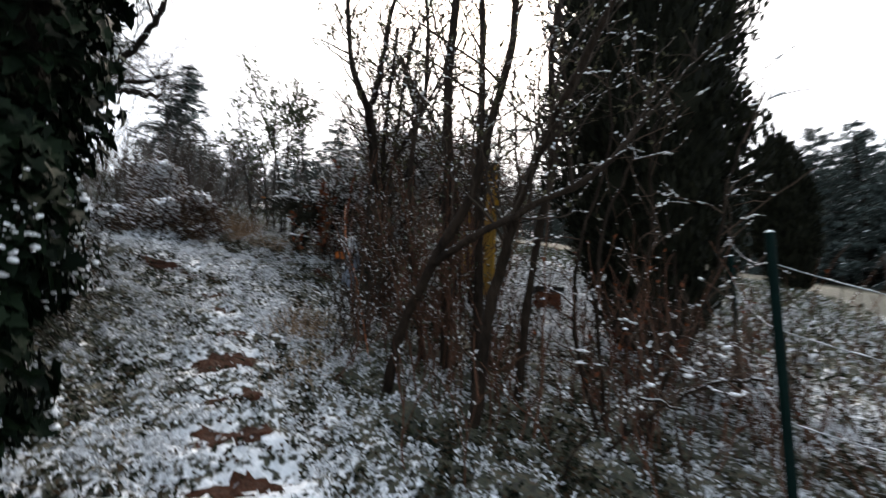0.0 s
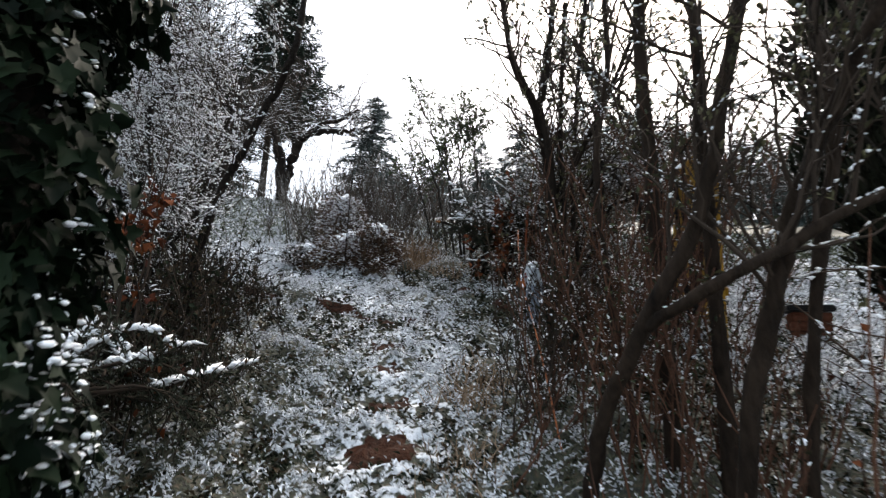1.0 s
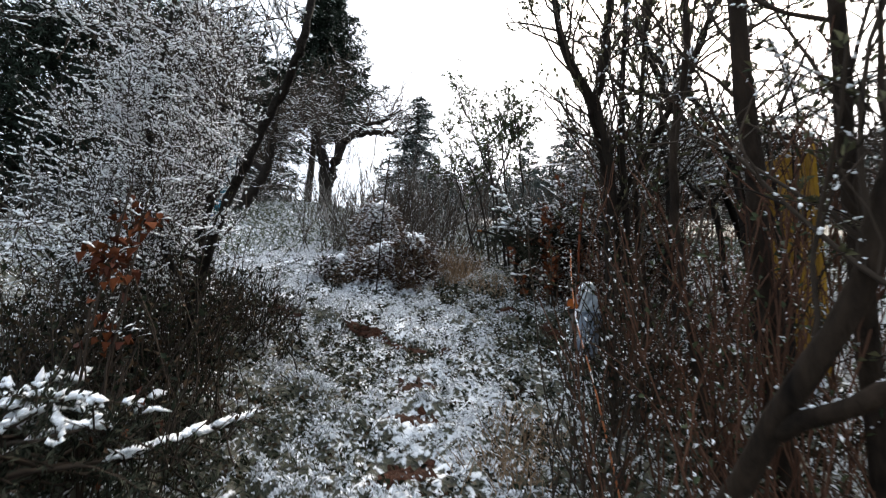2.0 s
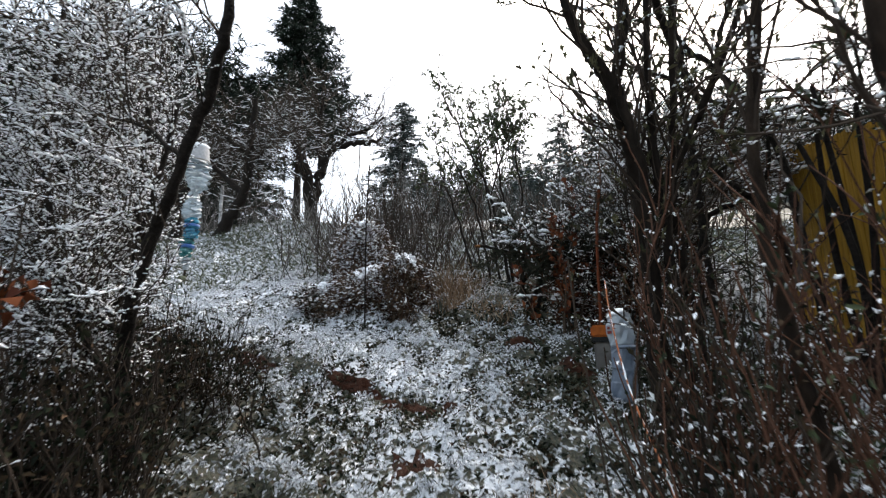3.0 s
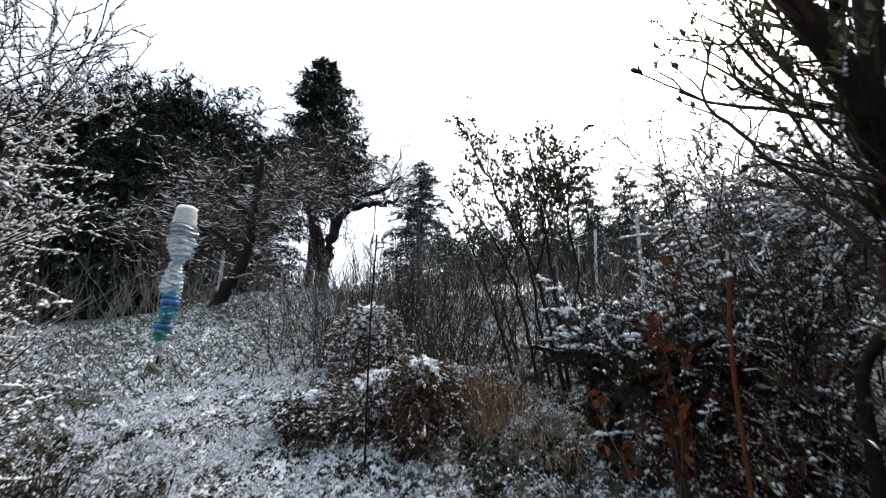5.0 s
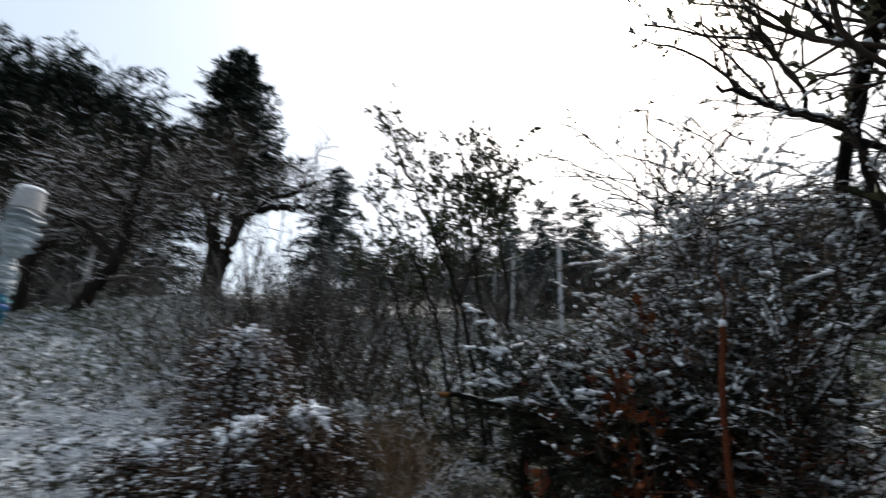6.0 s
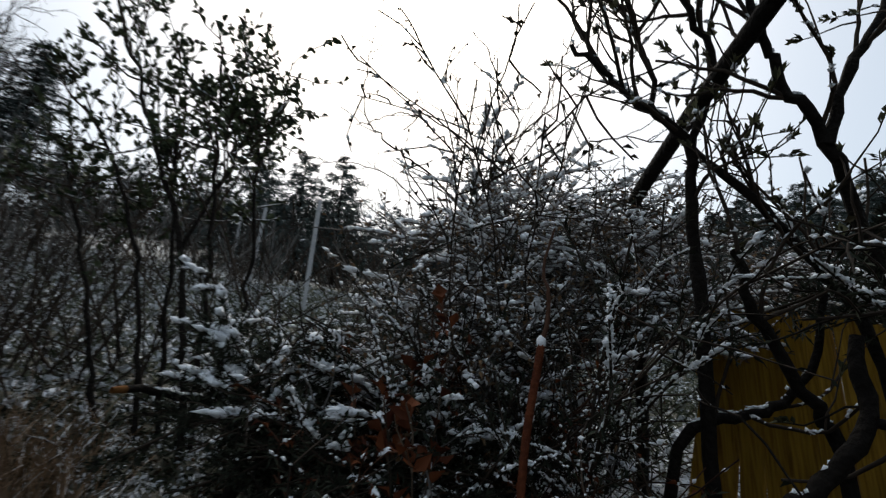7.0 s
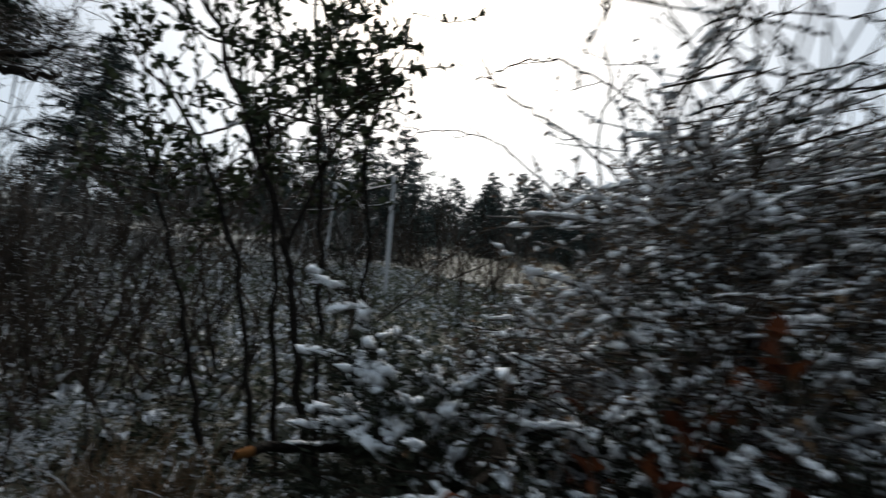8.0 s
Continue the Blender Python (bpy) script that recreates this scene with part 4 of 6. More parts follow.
def fronds(name, label, base, n, reach, tall, leafmat, snow, group="", lift=-0.02, twig=TWIG_DARK, share=0.9, card=(0.034, 0.008), per=30, spread=0.8, cat="shrub", wide=0.1, rise=0.0):
    """A low evergreen whose layered branches carry lumpy snow."""
    root = thing(name, label, cat, group)
    b = np.array(foot(*base))
    a = RNG.uniform(0, 2 * math.pi, n)
    d = np.stack([np.cos(a), np.sin(a), RNG.uniform(0.1, 1.6, n) * tall], -1)
    start = b + np.stack([RNG.normal(size=n) * wide, RNG.normal(size=n) * wide, np.zeros(n)], -1)
    start[:, 2] = height(start[:, 0], start[:, 1]) - 0.02 + rise * RNG.uniform(0.8, 1.3, n)
    if rise:
        for k in range(4):
            c = smooth_line([b + np.array([RNG.normal() * 0.04, RNG.normal() * 0.04, -0.02]), b + np.array([RNG.normal() * 0.07, RNG.normal() * 0.07, rise * 0.6]), start[k] + np.array([0, 0, 0.1])], 4)
            part("trunk", tubes(Shape(), c, np.linspace(0.024, 0.014, len(c)), 7), BARK_BLACK, root)
    main = grow(start, d, reach * RNG.uniform(0.5, 1.15, n), 9, 0.13, lift)
    clear = lambda q: ~((q[..., 0] > -1.4) & (q[..., 1] < 5.6) & (q[..., 2] < 3.1)).any(1) & ~((q[..., 0] < -1.9) & (q[..., 1] > 5.0) & (q[..., 2] < 3.15)).any(1) & (OFF_BOARDS(q)).all(1)
    main = main[(far_from_walk(main) > 0.75).all(1) & clear(main)]
    n = len(main)
    rad = taper(n, 9, 0.010, 0.003)
    p, dd, _ = sprout(main, 9, 0.2, 1.0, spread, 0.1)
    sub = grow(p, dd, reach * 0.30 * RNG.uniform(0.5, 1.2, len(p)), 6, 0.14, lift)
    sub = sub[(far_from_walk(sub) > 0.7).all(1) & clear(sub)]
    srad = taper(len(sub), 6, 0.004, 0.002)
    for one, r in zip(main, rad):
        part("branch", tubes(Shape(), one, r, 5), twig, root)
    part("twig_mass", tubes(Shape(), sub, srad, 3), twig, root, kind="stuff")
    q, e, _ = sprout(np.concatenate([sub, main[:, 3:]]), per, 0.05, 1.0, 0.8, 0.15)
    part("foliage", leaves(Shape(), q, e, card[0] * RNG.uniform(0.6, 1.3, len(q)), card[1], 0.3), leafmat, root, kind="stuff")
    low = b[2] + (rise + 0.2 if rise else 0.0)
    top, crest = sub[sub[:, -1, 2] > low], main[(main[:, -1, 2] > low) & (main[:, 2:, 2].min(1) > b[2] + rise * 0.9)]
    white = snow_crust(snow_crust(Shape(), top, snow * 0.78, share, snow * 0.38, 0.3, snow * 0.2), crest[:, 2:], snow * 0.92, 1.0, snow * 0.26, 0.2, snow * 0.3)
    part("snow", white, SNOW, root, "lumpy snow lying along the branches", kind="stuff")
    return root


fronds("snowy_juniper", "low juniper with thick snow on its spreading branches", (-2.26, 2.06), 50, 0.66, 0.6, JUNIPER, 0.025, lift=-0.07, share=0.12, per=34, rise=0.38)
fronds("snowy_juniper", "dark spreading juniper with thick snow along its branch tips", (-1.44, 6.02), 56, 0.52, 0.5, JUNIPER, 0.019, share=0.75, rise=0.5, lift=-0.05, wide=0.12)
fronds("snowy_juniper", "dark pointed juniper with snow along its upper branches", (-1.84, 6.22), 52, 0.46, 0.9, JUNIPER, 0.024, share=0.65, rise=0.5, lift=-0.06, wide=0.10)
fronds("snowy_juniper", "bushy snow-laden evergreen beside the yellow boards", (-0.85, 6.0), 64, 1.4, 1.8, JUNIPER, 0.0105, share=0.5, lift=-0.03, wide=0.18)

fronds("yew_bush", "dark yew with fuzzy branches and snowy tips above the boards", (0.22, 5.2), 26, 0.72, 0.35, JUNIPER, 0.013, share=0.6, rise=1.45, lift=-0.02, wide=0.12)


def thuja(name, label, base, profile, n, card, mat):
    """A dense upright evergreen: upright sprays on a core. profile: (height, radius) rows."""
    root = thing(name, label, "tree")
    b = np.array(foot(*base))
    hs, rs = np.array(profile).T
    zz = np.linspace(hs[0], hs[-1], 24)
    core = b + np.stack([np.zeros(24), np.zeros(24), zz], -1)
    lathe_shape = Shape()
    lathe(lathe_shape, np.interp(zz, hs, rs) * 0.72, core, 18, 0.06)
    part("core", lathe_shape, mat, root)
    z = RNG.uniform(hs[0], hs[-1], n * 2)
    r = np.interp(z, hs, rs)
    keep = RNG.random(n * 2) < r / rs.max()
    z, r = z[keep], r[keep]
    a = RNG.uniform(0, 2 * math.pi, len(z))
    lump = 1 + 0.14 * np.sin(a * 5 + z * 3.1) + 0.1 * np.sin(a * 3 - z * 5)
    out = np.stack([np.cos(a), np.sin(a), np.zeros(len(z))], -1)
    p = b + out * (r * lump * RNG.uniform(0.7, 1.0, len(z)))[:, None] + np.stack([z * 0, z * 0, z], -1)
    d = out * 0.5 + np.array([0, 0, 1.0]) + RNG.normal(size=(len(z), 3)) * 0.3
    part("foliage", leaves(Shape(), p, d, card * RNG.uniform(0.6, 1.4, len(z)), card * 0.35, 0.3), mat, root, kind="stuff")
    return root


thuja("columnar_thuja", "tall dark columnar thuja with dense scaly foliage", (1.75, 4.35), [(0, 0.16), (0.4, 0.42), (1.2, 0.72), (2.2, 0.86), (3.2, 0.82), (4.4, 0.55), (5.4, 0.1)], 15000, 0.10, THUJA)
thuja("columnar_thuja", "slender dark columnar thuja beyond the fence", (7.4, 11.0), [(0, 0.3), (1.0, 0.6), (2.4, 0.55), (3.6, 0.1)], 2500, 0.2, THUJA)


def conifer(name, label, tall, reach, mat, whorls=34, arms=9, per=16, card=0.42, droop=-0.25, snow=0.12, bare=0.06, ragged=0.25, joints=6, rounded=False, subs=0):
    """A conifer: trunk, drooping arms, side sprays; foot at the origin. rounded: a broad domed head in place of a spire."""
    root = thing(name, label, "tree", "hillside conifers")
    line = np.stack([np.zeros(8), np.zeros(8), np.linspace(-0.3, tall * (0.9 if rounded else 1.0), 8)], -1)
    part("trunk", tubes(Shape(), line, np.linspace(tall * 0.016, 0.02, 8), 8), BARK, root)
    t = np.repeat(np.linspace(bare, 0.985, whorls), arms) + RNG.uniform(-0.012, 0.012, whorls * arms)
    n = len(t)
    a = RNG.uniform(0, 2 * math.pi, n)
    shape = np.sqrt(np.clip(1 - ((t - 0.4) / 0.62) ** 2, 0.02, 1)) if rounded else (1.02 - t) ** 0.72
    ln = reach * shape * RNG.uniform(1 - ragged, 1 + ragged, n) + 0.12
    d = np.stack([np.cos(a), np.sin(a), np.full(n, 0.12) + (0.5 * t if rounded else 0)], -1)
    arm = grow(np.stack([t * 0, t * 0, t * tall * (0.9 if rounded else 1.0)], -1), d, ln, joints, 0.06, droop * 0.22)
    arm[:, -1, 2] += ln * 0.05
    wood = tubes(Shape(), arm, taper(n, joints, 0.03, 0.008), 3)
    if subs:
        q, e, by = sprout(arm, subs, 0.15, 1.0, 0.0, 0.0)
        side = unit(np.cross(e, np.array([0.0, 0.0, 1.0]))) * RNG.choice([-1.0, 1.0], len(q))[:, None]
        spray = grow(q, e * 0.8 + side * RNG.uniform(0.3, 1.0, (len(q), 1)) + np.array([0, 0, -0.15]), 0.32 * ln[by] * RNG.uniform(0.5, 1.2, len(q)) + 0.1, 4, 0.08, -0.08)
        tubes(wood, spray, taper(len(spray), 4, 0.012, 0.005), 3)
        p, dd, who = sprout(spray, per, 0.0, 1.0, 0.6, -0.25)
        who = by[who]
    else:
        p, dd, who = sprout(arm, per, 0.1, 1.0, 0.55, -0.30)
    part("branchwork", wood, BARK, root, kind="stuff")
    size = card * np.clip(ln[who] / reach + 0.35, 0.35, 1.1) * RNG.uniform(0.6, 1.3, len(p))
    part("foliage", leaves(Shape(), p, dd, size, size * 0.19, 0.25), mat, root, kind="stuff")
    if snow:
        pick = RNG.random(len(p)) < snow
        part("snow", leaves(Shape(), p[pick] + np.array([0, 0, 0.03]), dd[pick] * np.array([1, 1, 0.3]), size[pick] * 0.7, size[pick] * 0.22, 0.1), SNOW, root, kind="stuff")
    return root


def stand(model, x, y, scale=1.0, turn=0.0, dip=0.1):
    """A copy of a tree on the hillside; its first one is moved there."""
    m = pose(x, y, float(height(x, y)) - dip, 0, 0, turn)
    ob = copy_thing(model, m)
    ob.scale = (scale, scale, scale)
    return ob


def put(ob, x, y, turn=0.0, scale=1.0, dip=0.1):
    ob.matrix_basis = pose(x, y, float(height(x, y)) - dip, 0, 0, turn)
    ob.scale = (scale, scale, scale)
    return ob


spruce = conifer("spruce", "tall dark spruce standing above the orchard", 13.5, 3.6, NEEDLE, 24, 10, 18, 0.32, -0.12, 0.06, 0.42, 0.38, 6, False, 13)
SPRUCE_AT = (-18.3, 20.5)
put(spruce, *SPRUCE_AT)
pine = conifer("spruce", "broad dark evergreen at the edge of the wood", 10.5, 3.6, NEEDLE, 24, 9, 15, 0.34, -0.05, 0.03, 0.04, 0.35, 5, True, 8)
put(pine, -24.1, 18.3, 0, 1.12)
for x, y, s, a in [(-25.5, 16.0, 1.12, 80), (-27.5, 14.4, 1.1, 150), (-22.5, 15.6, 0.8, 40), (-23.0, 20.5, 0.9, 200), (-30.0, 17.5, 1.2, 10), (-27.0, 11.5, 1.0, 300), (-24.0, 13.0, 0.7, 260)]:
    stand(pine, x, y, s, a)
fir = conifer("spruce", "small grey-green conifer dusted with snow", 4.6, 1.15, NEEDLE_HAZY, 22, 8, 11, 0.16, -0.15, 0.20, 0.03, 0.3, 5, False, 7)
put(fir, -8.8, 15.2)
far_fir = conifer("spruce", "distant dark conifer of the hillside forest", 9.0, 2.7, NEEDLE_HAZY, 20, 7, 12, 0.36, -0.15, 0.03, 0.03, 0.35, 4, False, 6)
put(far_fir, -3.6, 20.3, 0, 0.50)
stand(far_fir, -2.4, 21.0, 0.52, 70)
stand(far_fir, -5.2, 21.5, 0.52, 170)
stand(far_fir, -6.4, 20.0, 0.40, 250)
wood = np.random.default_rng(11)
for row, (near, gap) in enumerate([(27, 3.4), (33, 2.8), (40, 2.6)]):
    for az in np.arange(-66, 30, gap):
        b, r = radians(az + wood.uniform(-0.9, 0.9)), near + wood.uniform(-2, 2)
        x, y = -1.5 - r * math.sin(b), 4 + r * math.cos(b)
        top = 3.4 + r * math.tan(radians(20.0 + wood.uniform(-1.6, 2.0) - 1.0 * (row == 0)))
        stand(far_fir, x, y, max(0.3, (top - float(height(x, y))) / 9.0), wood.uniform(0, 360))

# the old double-trunked apple below the spruce
woody("apple_tree", "old double-trunked apple tree with an arching bare limb", "tree", [
    ([foot(-10.4, 12.9), (-10.55, 12.9, 7.2), (-10.7, 12.75, 8.0), (-10.9, 12.7, 8.7), (-11.0, 12.6, 9.8)], 0.21, 0.07),
    ([(-10.5, 12.95, 7.0), (-10.32, 13.05, 7.8), (-10.2, 13.1, 8.25), (-9.9, 13.2, 8.6), (-9.5, 13.4, 8.75), (-9.0, 13.6, 8.7), (-8.6, 13.7, 8.85)], 0.17, 0.04),
    ([(-10.0, 13.15, 8.5), (-9.6, 13.4, 9.0), (-9.0, 13.6, 9.15), (-8.5, 13.7, 9.5)], 0.09, 0.03),
    ([(-10.75, 12.75, 8.3), (-11.4, 12.6, 9.2), (-12.2, 12.4, 9.6)], 0.09, 0.03),
    ([(-10.3, 13.0, 8.0), (-10.3, 12.9, 9.2), (-10.0, 12.8, 10.2)], 0.08, 0.03),
], [(13, 1.5, 0.25, 1.0, 0.9, 0.2, 0.22, 0.02, 0.022, 0.007, 8), (9, 0.75, 0.2, 1.0, 0.9, 0.2, 0.25, 0.02, 0.008, 0.004, 6), (3, 0.35, 0.2, 1.0, 0.9, 0.2, 0.25, 0.0, 0.005, 0.003, 4)],
    BARK_BLACK, TWIG_DARK, 0.007, 0.6, None, jitter=0.03)
woody("orchard_tree", "leaning bare fruit tree with layered snowy twigs", "tree", [
    ([foot(-10.07, 9.44), (-9.79, 9.48, 5.54), (-9.39, 9.52, 6.22), (-9.22, 9.45, 7.02), (-9.05, 9.34, 8.16)], 0.15, 0.06),
    ([(-9.45, 9.51, 6.11), (-10.36, 9.45, 6.79), (-11.5, 9.34, 7.25)], 0.08, 0.03),
    ([(-9.28, 9.48, 6.68), (-8.99, 9.91, 7.36), (-8.88, 10.25, 7.82)], 0.05, 0.02),
    ([(-9.22, 9.45, 6.9), (-10.02, 9.0, 7.59), (-11.05, 8.66, 7.93)], 0.06, 0.025),
], [(16, 1.1, 0.2, 1.0, 1.0, 0.05, 0.22, 0.0, 0.014, 0.005, 8), (11, 0.6, 0.15, 1.0, 0.9, 0.05, 0.26, 0.0, 0.006, 0.003, 6), (3, 0.28, 0.2, 1.0, 0.9, 0.1, 0.25, 0.0, 0.004, 0.0025, 4)],
    BARK_BLACK, TWIG_DARK, 0.0065, 0.75, None, jitter=0.02)
woody("orchard_tree", "bare fruit tree in front of the dark evergreens", "tree", [
    ([foot(-11.8, 9.6), (-11.7, 9.6, 6.0), (-11.8, 9.6, 7.2), (-11.5, 9.6, 8.4)], 0.15, 0.05),
    ([(-11.7, 9.6, 6.0), (-12.6, 9.5, 7.0), (-13.6, 9.4, 7.6)], 0.07, 0.03),
    ([(-11.75, 9.6, 6.4), (-10.9, 9.8, 7.2), (-10.2, 10.0, 7.6)], 0.07, 0.03),
], [(14, 1.35, 0.2, 1.0, 1.0, 0.05, 0.22, 0.0, 0.014, 0.005, 8), (10, 0.65, 0.15, 1.0, 0.9, 0.05, 0.26, 0.0, 0.006, 0.003, 6), (3, 0.3, 0.2, 1.0, 0.9, 0.1, 0.25, 0.0, 0.004, 0.0025, 4)],
    BARK_BLACK, TWIG_DARK, 0.0065, 0.75, None, jitter=0.02)

# middle ground: evergreen privet, bare shrubs, capped mound
woody("privet_tree", "spreading shrub tree that keeps dark leathery leaves", "tree", [
    ([foot(-2.30, 6.85), (-2.36, 6.8, 3.66), (-2.43, 6.74, 4.1), (-2.56, 6.7, 4.45), (-2.72, 6.66, 4.88), (-2.86, 6.6, 5.2)], 0.020, 0.008),
    ([foot(-2.27, 6.9), (-2.30, 6.82, 3.8), (-2.30, 6.75, 4.1), (-2.33, 6.68, 4.6), (-2.38, 6.62, 5.2)], 0.016, 0.007),
    ([foot(-2.52, 6.9), (-2.55, 6.82, 3.6), (-2.62, 6.75, 4.05), (-2.80, 6.7, 4.5), (-3.0, 6.7, 4.8)], 0.015, 0.007),
    ([foot(-2.45, 7.0), (-2.5, 6.9, 3.8), (-2.52, 6.85, 4.2), (-2.58, 6.8, 4.7), (-2.55, 6.75, 5.1)], 0.014, 0.006),
    ([foot(-2.15, 7.0), (-2.14, 6.9, 3.8), (-2.12, 6.85, 4.2), (-2.16, 6.8, 4.7), (-2.22, 6.75, 5.0)], 0.013, 0.006),
    ([(-2.43, 6.74, 4.1), (-2.3, 6.7, 4.45), (-2.18, 6.66, 4.75)], 0.012, 0.006),
    ([foot(-2.75, 7.05), (-2.85, 6.95, 3.7), (-2.98, 6.9, 4.2), (-3.1, 6.85, 4.55)], 0.016, 0.007),
], [(9, 0.5, 0.5, 1.0, 0.85, 0.3, 0.15, 0.04, 0.006, 0.003, 6), (6, 0.26, 0.15, 1.0, 0.85, 0.25, 0.2, 0.03, 0.003, 0.0016, 5)],
    BARK_BLACK, TWIG_DARK, 0.005, 0.4, (PRIVET, 8, 0.042, 0.025, "foliage"), jitter=0.008)
for n, c, s, tall, lab in [(110, (-4.6, 7.4), (0.45, 0.4), 1.5, "rounded bare shrub of thin grey twigs with snow"),
                           (100, (-3.9, 7.7), (0.5, 0.4), 1.7, "bare grey shrub behind the snow-capped mound"),
                           (16, (-3.5, 7.7), (0.3, 0.3), 1.3, "bare grey shrub between mound and privet"),
                           (60, (-5.6, 9.0), (0.7, 0.5), 1.5, "bare thin shrub at the meadow's edge"),
                           (16, (-3.0, 9.2), (0.9, 0.5), 1.9, "bare young saplings behind the garden shrubs"),
                           (60, (-6.6, 12.5), (1.2, 0.8), 2.2, "bare bushes below the small conifer"),
                           (26, (-5.0, 13.0), (1.2, 0.8), 2.2, "bare bushes on the slope"),
                           (70, (-17, 13), (2.0, 1.2), 2.6, "dark bare hedge bushes behind the meadow"), (70, (-20.5, 15), (2.0, 1.2), 2.8, "dark bare hedge bushes below the evergreens"), (70, (-14.5, 15.5), (2.0, 1.2), 2.4, "dark bare hedge bushes under the spruce"), (70, (-20.5, 11), (2.0, 1.2), 2.6, "dark bare hedge bushes beyond the orchard"),
                           (10, (-3.2, 14.5), (1.3, 0.8), 1.3, "dark bare bushes on the snowy slope"), (70, (-2.0, 17.5), (1.5, 0.9), 2.2, "dark bare bushes before the firs"), (30, (0.2, 13.0), (1.2, 0.8), 2.0, "dark bare bushes along the far fence"),
                           (90, (-1.0, 16.0), (2.6, 0.5), 1.9, "dark hedge of bare bushes across the slope"), (80, (-6.0, 17.5), (2.2, 0.6), 2.0, "dark hedge of bare bushes below the firs"),
                           (45, (-8.6, 11.5), (1.3, 0.8), 0.9, "bare bushes round the old apple")]:
    far = c[1] > 8.5
    shoots("bare_shrub", lab, n, c, s, tall, FROSTED if c[0] < -5.5 else TWIG_DARK, 0.55, 0.009 if far else 0.006, 0.012 if far else 0.007, bits=8, fat=2.2 if far else 1.0)
def dome_bush(name, label, x, y, r, tall, mat, n, snow_share, cap_size, twig=SHOOT):
    """A rounded bush: drooping twigs and leaves on a dome, broken snow over its top."""
    root = thing(name, label, "shrub")
    b = np.array(foot(x, y))
    a, t = RNG.uniform(0, 2 * math.pi, n), RNG.random(n)
    lump = 1 + 0.24 * np.sin(a * 3 + x * 5 + t * 2) + 0.18 * np.sin(a * 5 + t * 6)
    rr = r * np.sqrt(np.clip(1 - (t * 0.96) ** 3.0, 0, 1)) * RNG.uniform(0.7, 1.08, n) * lump
    p = b + np.stack([rr * np.cos(a), rr * np.sin(a), t * tall * (0.9 + 0.1 * lump)], -1)
    d = np.stack([np.cos(a), np.sin(a), RNG.uniform(-1.0, 0.6, n)], -1)
    zz = np.linspace(0, 0.8 * tall, 10)
    core = Shape()
    lathe(core, 0.55 * r * np.sqrt(1 - (zz / (0.95 * tall)) ** 3.0), b + np.stack([zz * 0, zz * 0, zz], -1), 16, 0.08)
    part("core", core, mat, root)
    part("foliage", leaves(Shape(), p, d, 0.050 * RNG.uniform(0.6, 1.3, n), 0.014), mat, root, kind="stuff")
    few = RNG.integers(0, n, n // 6)
    lines = grow(p[few] - d[few] * 0.08, d[few], 0.22, 5, 0.2, -0.12)
    rad = taper(len(few), 5, 0.003, 0.0015)
    part("twig_mass", tubes(Shape(), lines, rad, 3), twig, root, kind="stuff")
    white = snow_crust(Shape(), lines, 0.008, 0.3 + 0.25 * min(snow_share, 1.4), 0.018, 0.35)
    pick = RNG.random(n) < 0.30 * snow_share * t
    lumps(white, p[pick] + np.array([0, 0, 0.004]), 0.015)
    part("snow", white, SNOW, root, "broken snow on the twigs", kind="stuff")
    cap = Shape()
    m = 170
    ca, cr = RNG.uniform(0, 2 * math.pi, m), np.sqrt(RNG.random(m))
    lumps(cap, b + np.stack([cr * np.cos(ca) * cap_size, cr * np.sin(ca) * cap_size, tall * (1.0 - 0.22 * cr ** 2) + 0.02 + 0.025 * RNG.normal(size=m)], -1), 0.034, 0.55)
    part("snow_cap", cap, SNOW, root, "thick cap of fresh snow", kind="stuff")


dome_bush("garden_mound", "dark rounded bush of dead stems with a thick snow cap", -3.02, 5.90, 0.25, 0.60, DEADSTEM, 7000, 0.4, 0.15)
dome_bush("rose_bush", "tall rounded dead rose bush hung with snow", -3.72, 6.25, 0.29, 1.0, DEADSTEM, 8500, 1.9, 0.16)
dome_bush("rose_bush", "low spreading snowy bush at the foot of the rose", -3.42, 5.98, 0.36, 0.46, DEADSTEM, 7000, 1.5, 0.2)
dome_bush("rose_bush", "small snowy plant clump beside the path", -4.0, 5.95, 0.28, 0.30, LITTER, 3200, 1.3, 0.12)


def tuft(label, x, y, n, tall, mat, spread=0.1, lean=0.35):
    root = thing("grass_tuft", label, "grass", "dry grass tufts")
    px, py = x + RNG.normal(size=n) * spread, y + RNG.normal(size=n) * spread
    p = np.stack([px, py, height(px, py) - 0.01], -1)
    d = np.stack([RNG.normal(size=n) * lean, RNG.normal(size=n) * lean, np.ones(n)], -1)
    g = grow(p, d, tall * RNG.uniform(0.5, 1.2, n), 5, 0.12, -0.10)
    part("grass_mass", tubes(Shape(), g, taper(n, 5, 0.0035, 0.001), 3), mat, root, kind="stuff")
    part("snow", snow_on(Shape(), g, np.full((n, 5), 0.002), 0.004, 0.35), SNOW, root, kind="stuff")


for x, y, n, tall in [(-2.62, 6.2, 130, 0.27), (-2.9, 6.55, 70, 0.34), (-2.25, 6.05, 60, 0.18), (-2.0, 5.9, 50, 0.16), (-0.95, 3.45, 130, 0.14), (-1.0, 3.75, 120, 0.16), (-0.78, 2.9, 90, 0.12)]:
    tuft("clump of dry straw-coloured grass flecked with snow", x, y, n, tall, DRYGRASS)

# open hollow round the box, free of brambles
HOLLOW = lambda q: ~((q[..., 1] < 5.66) & (q[..., 2] < 2.98))


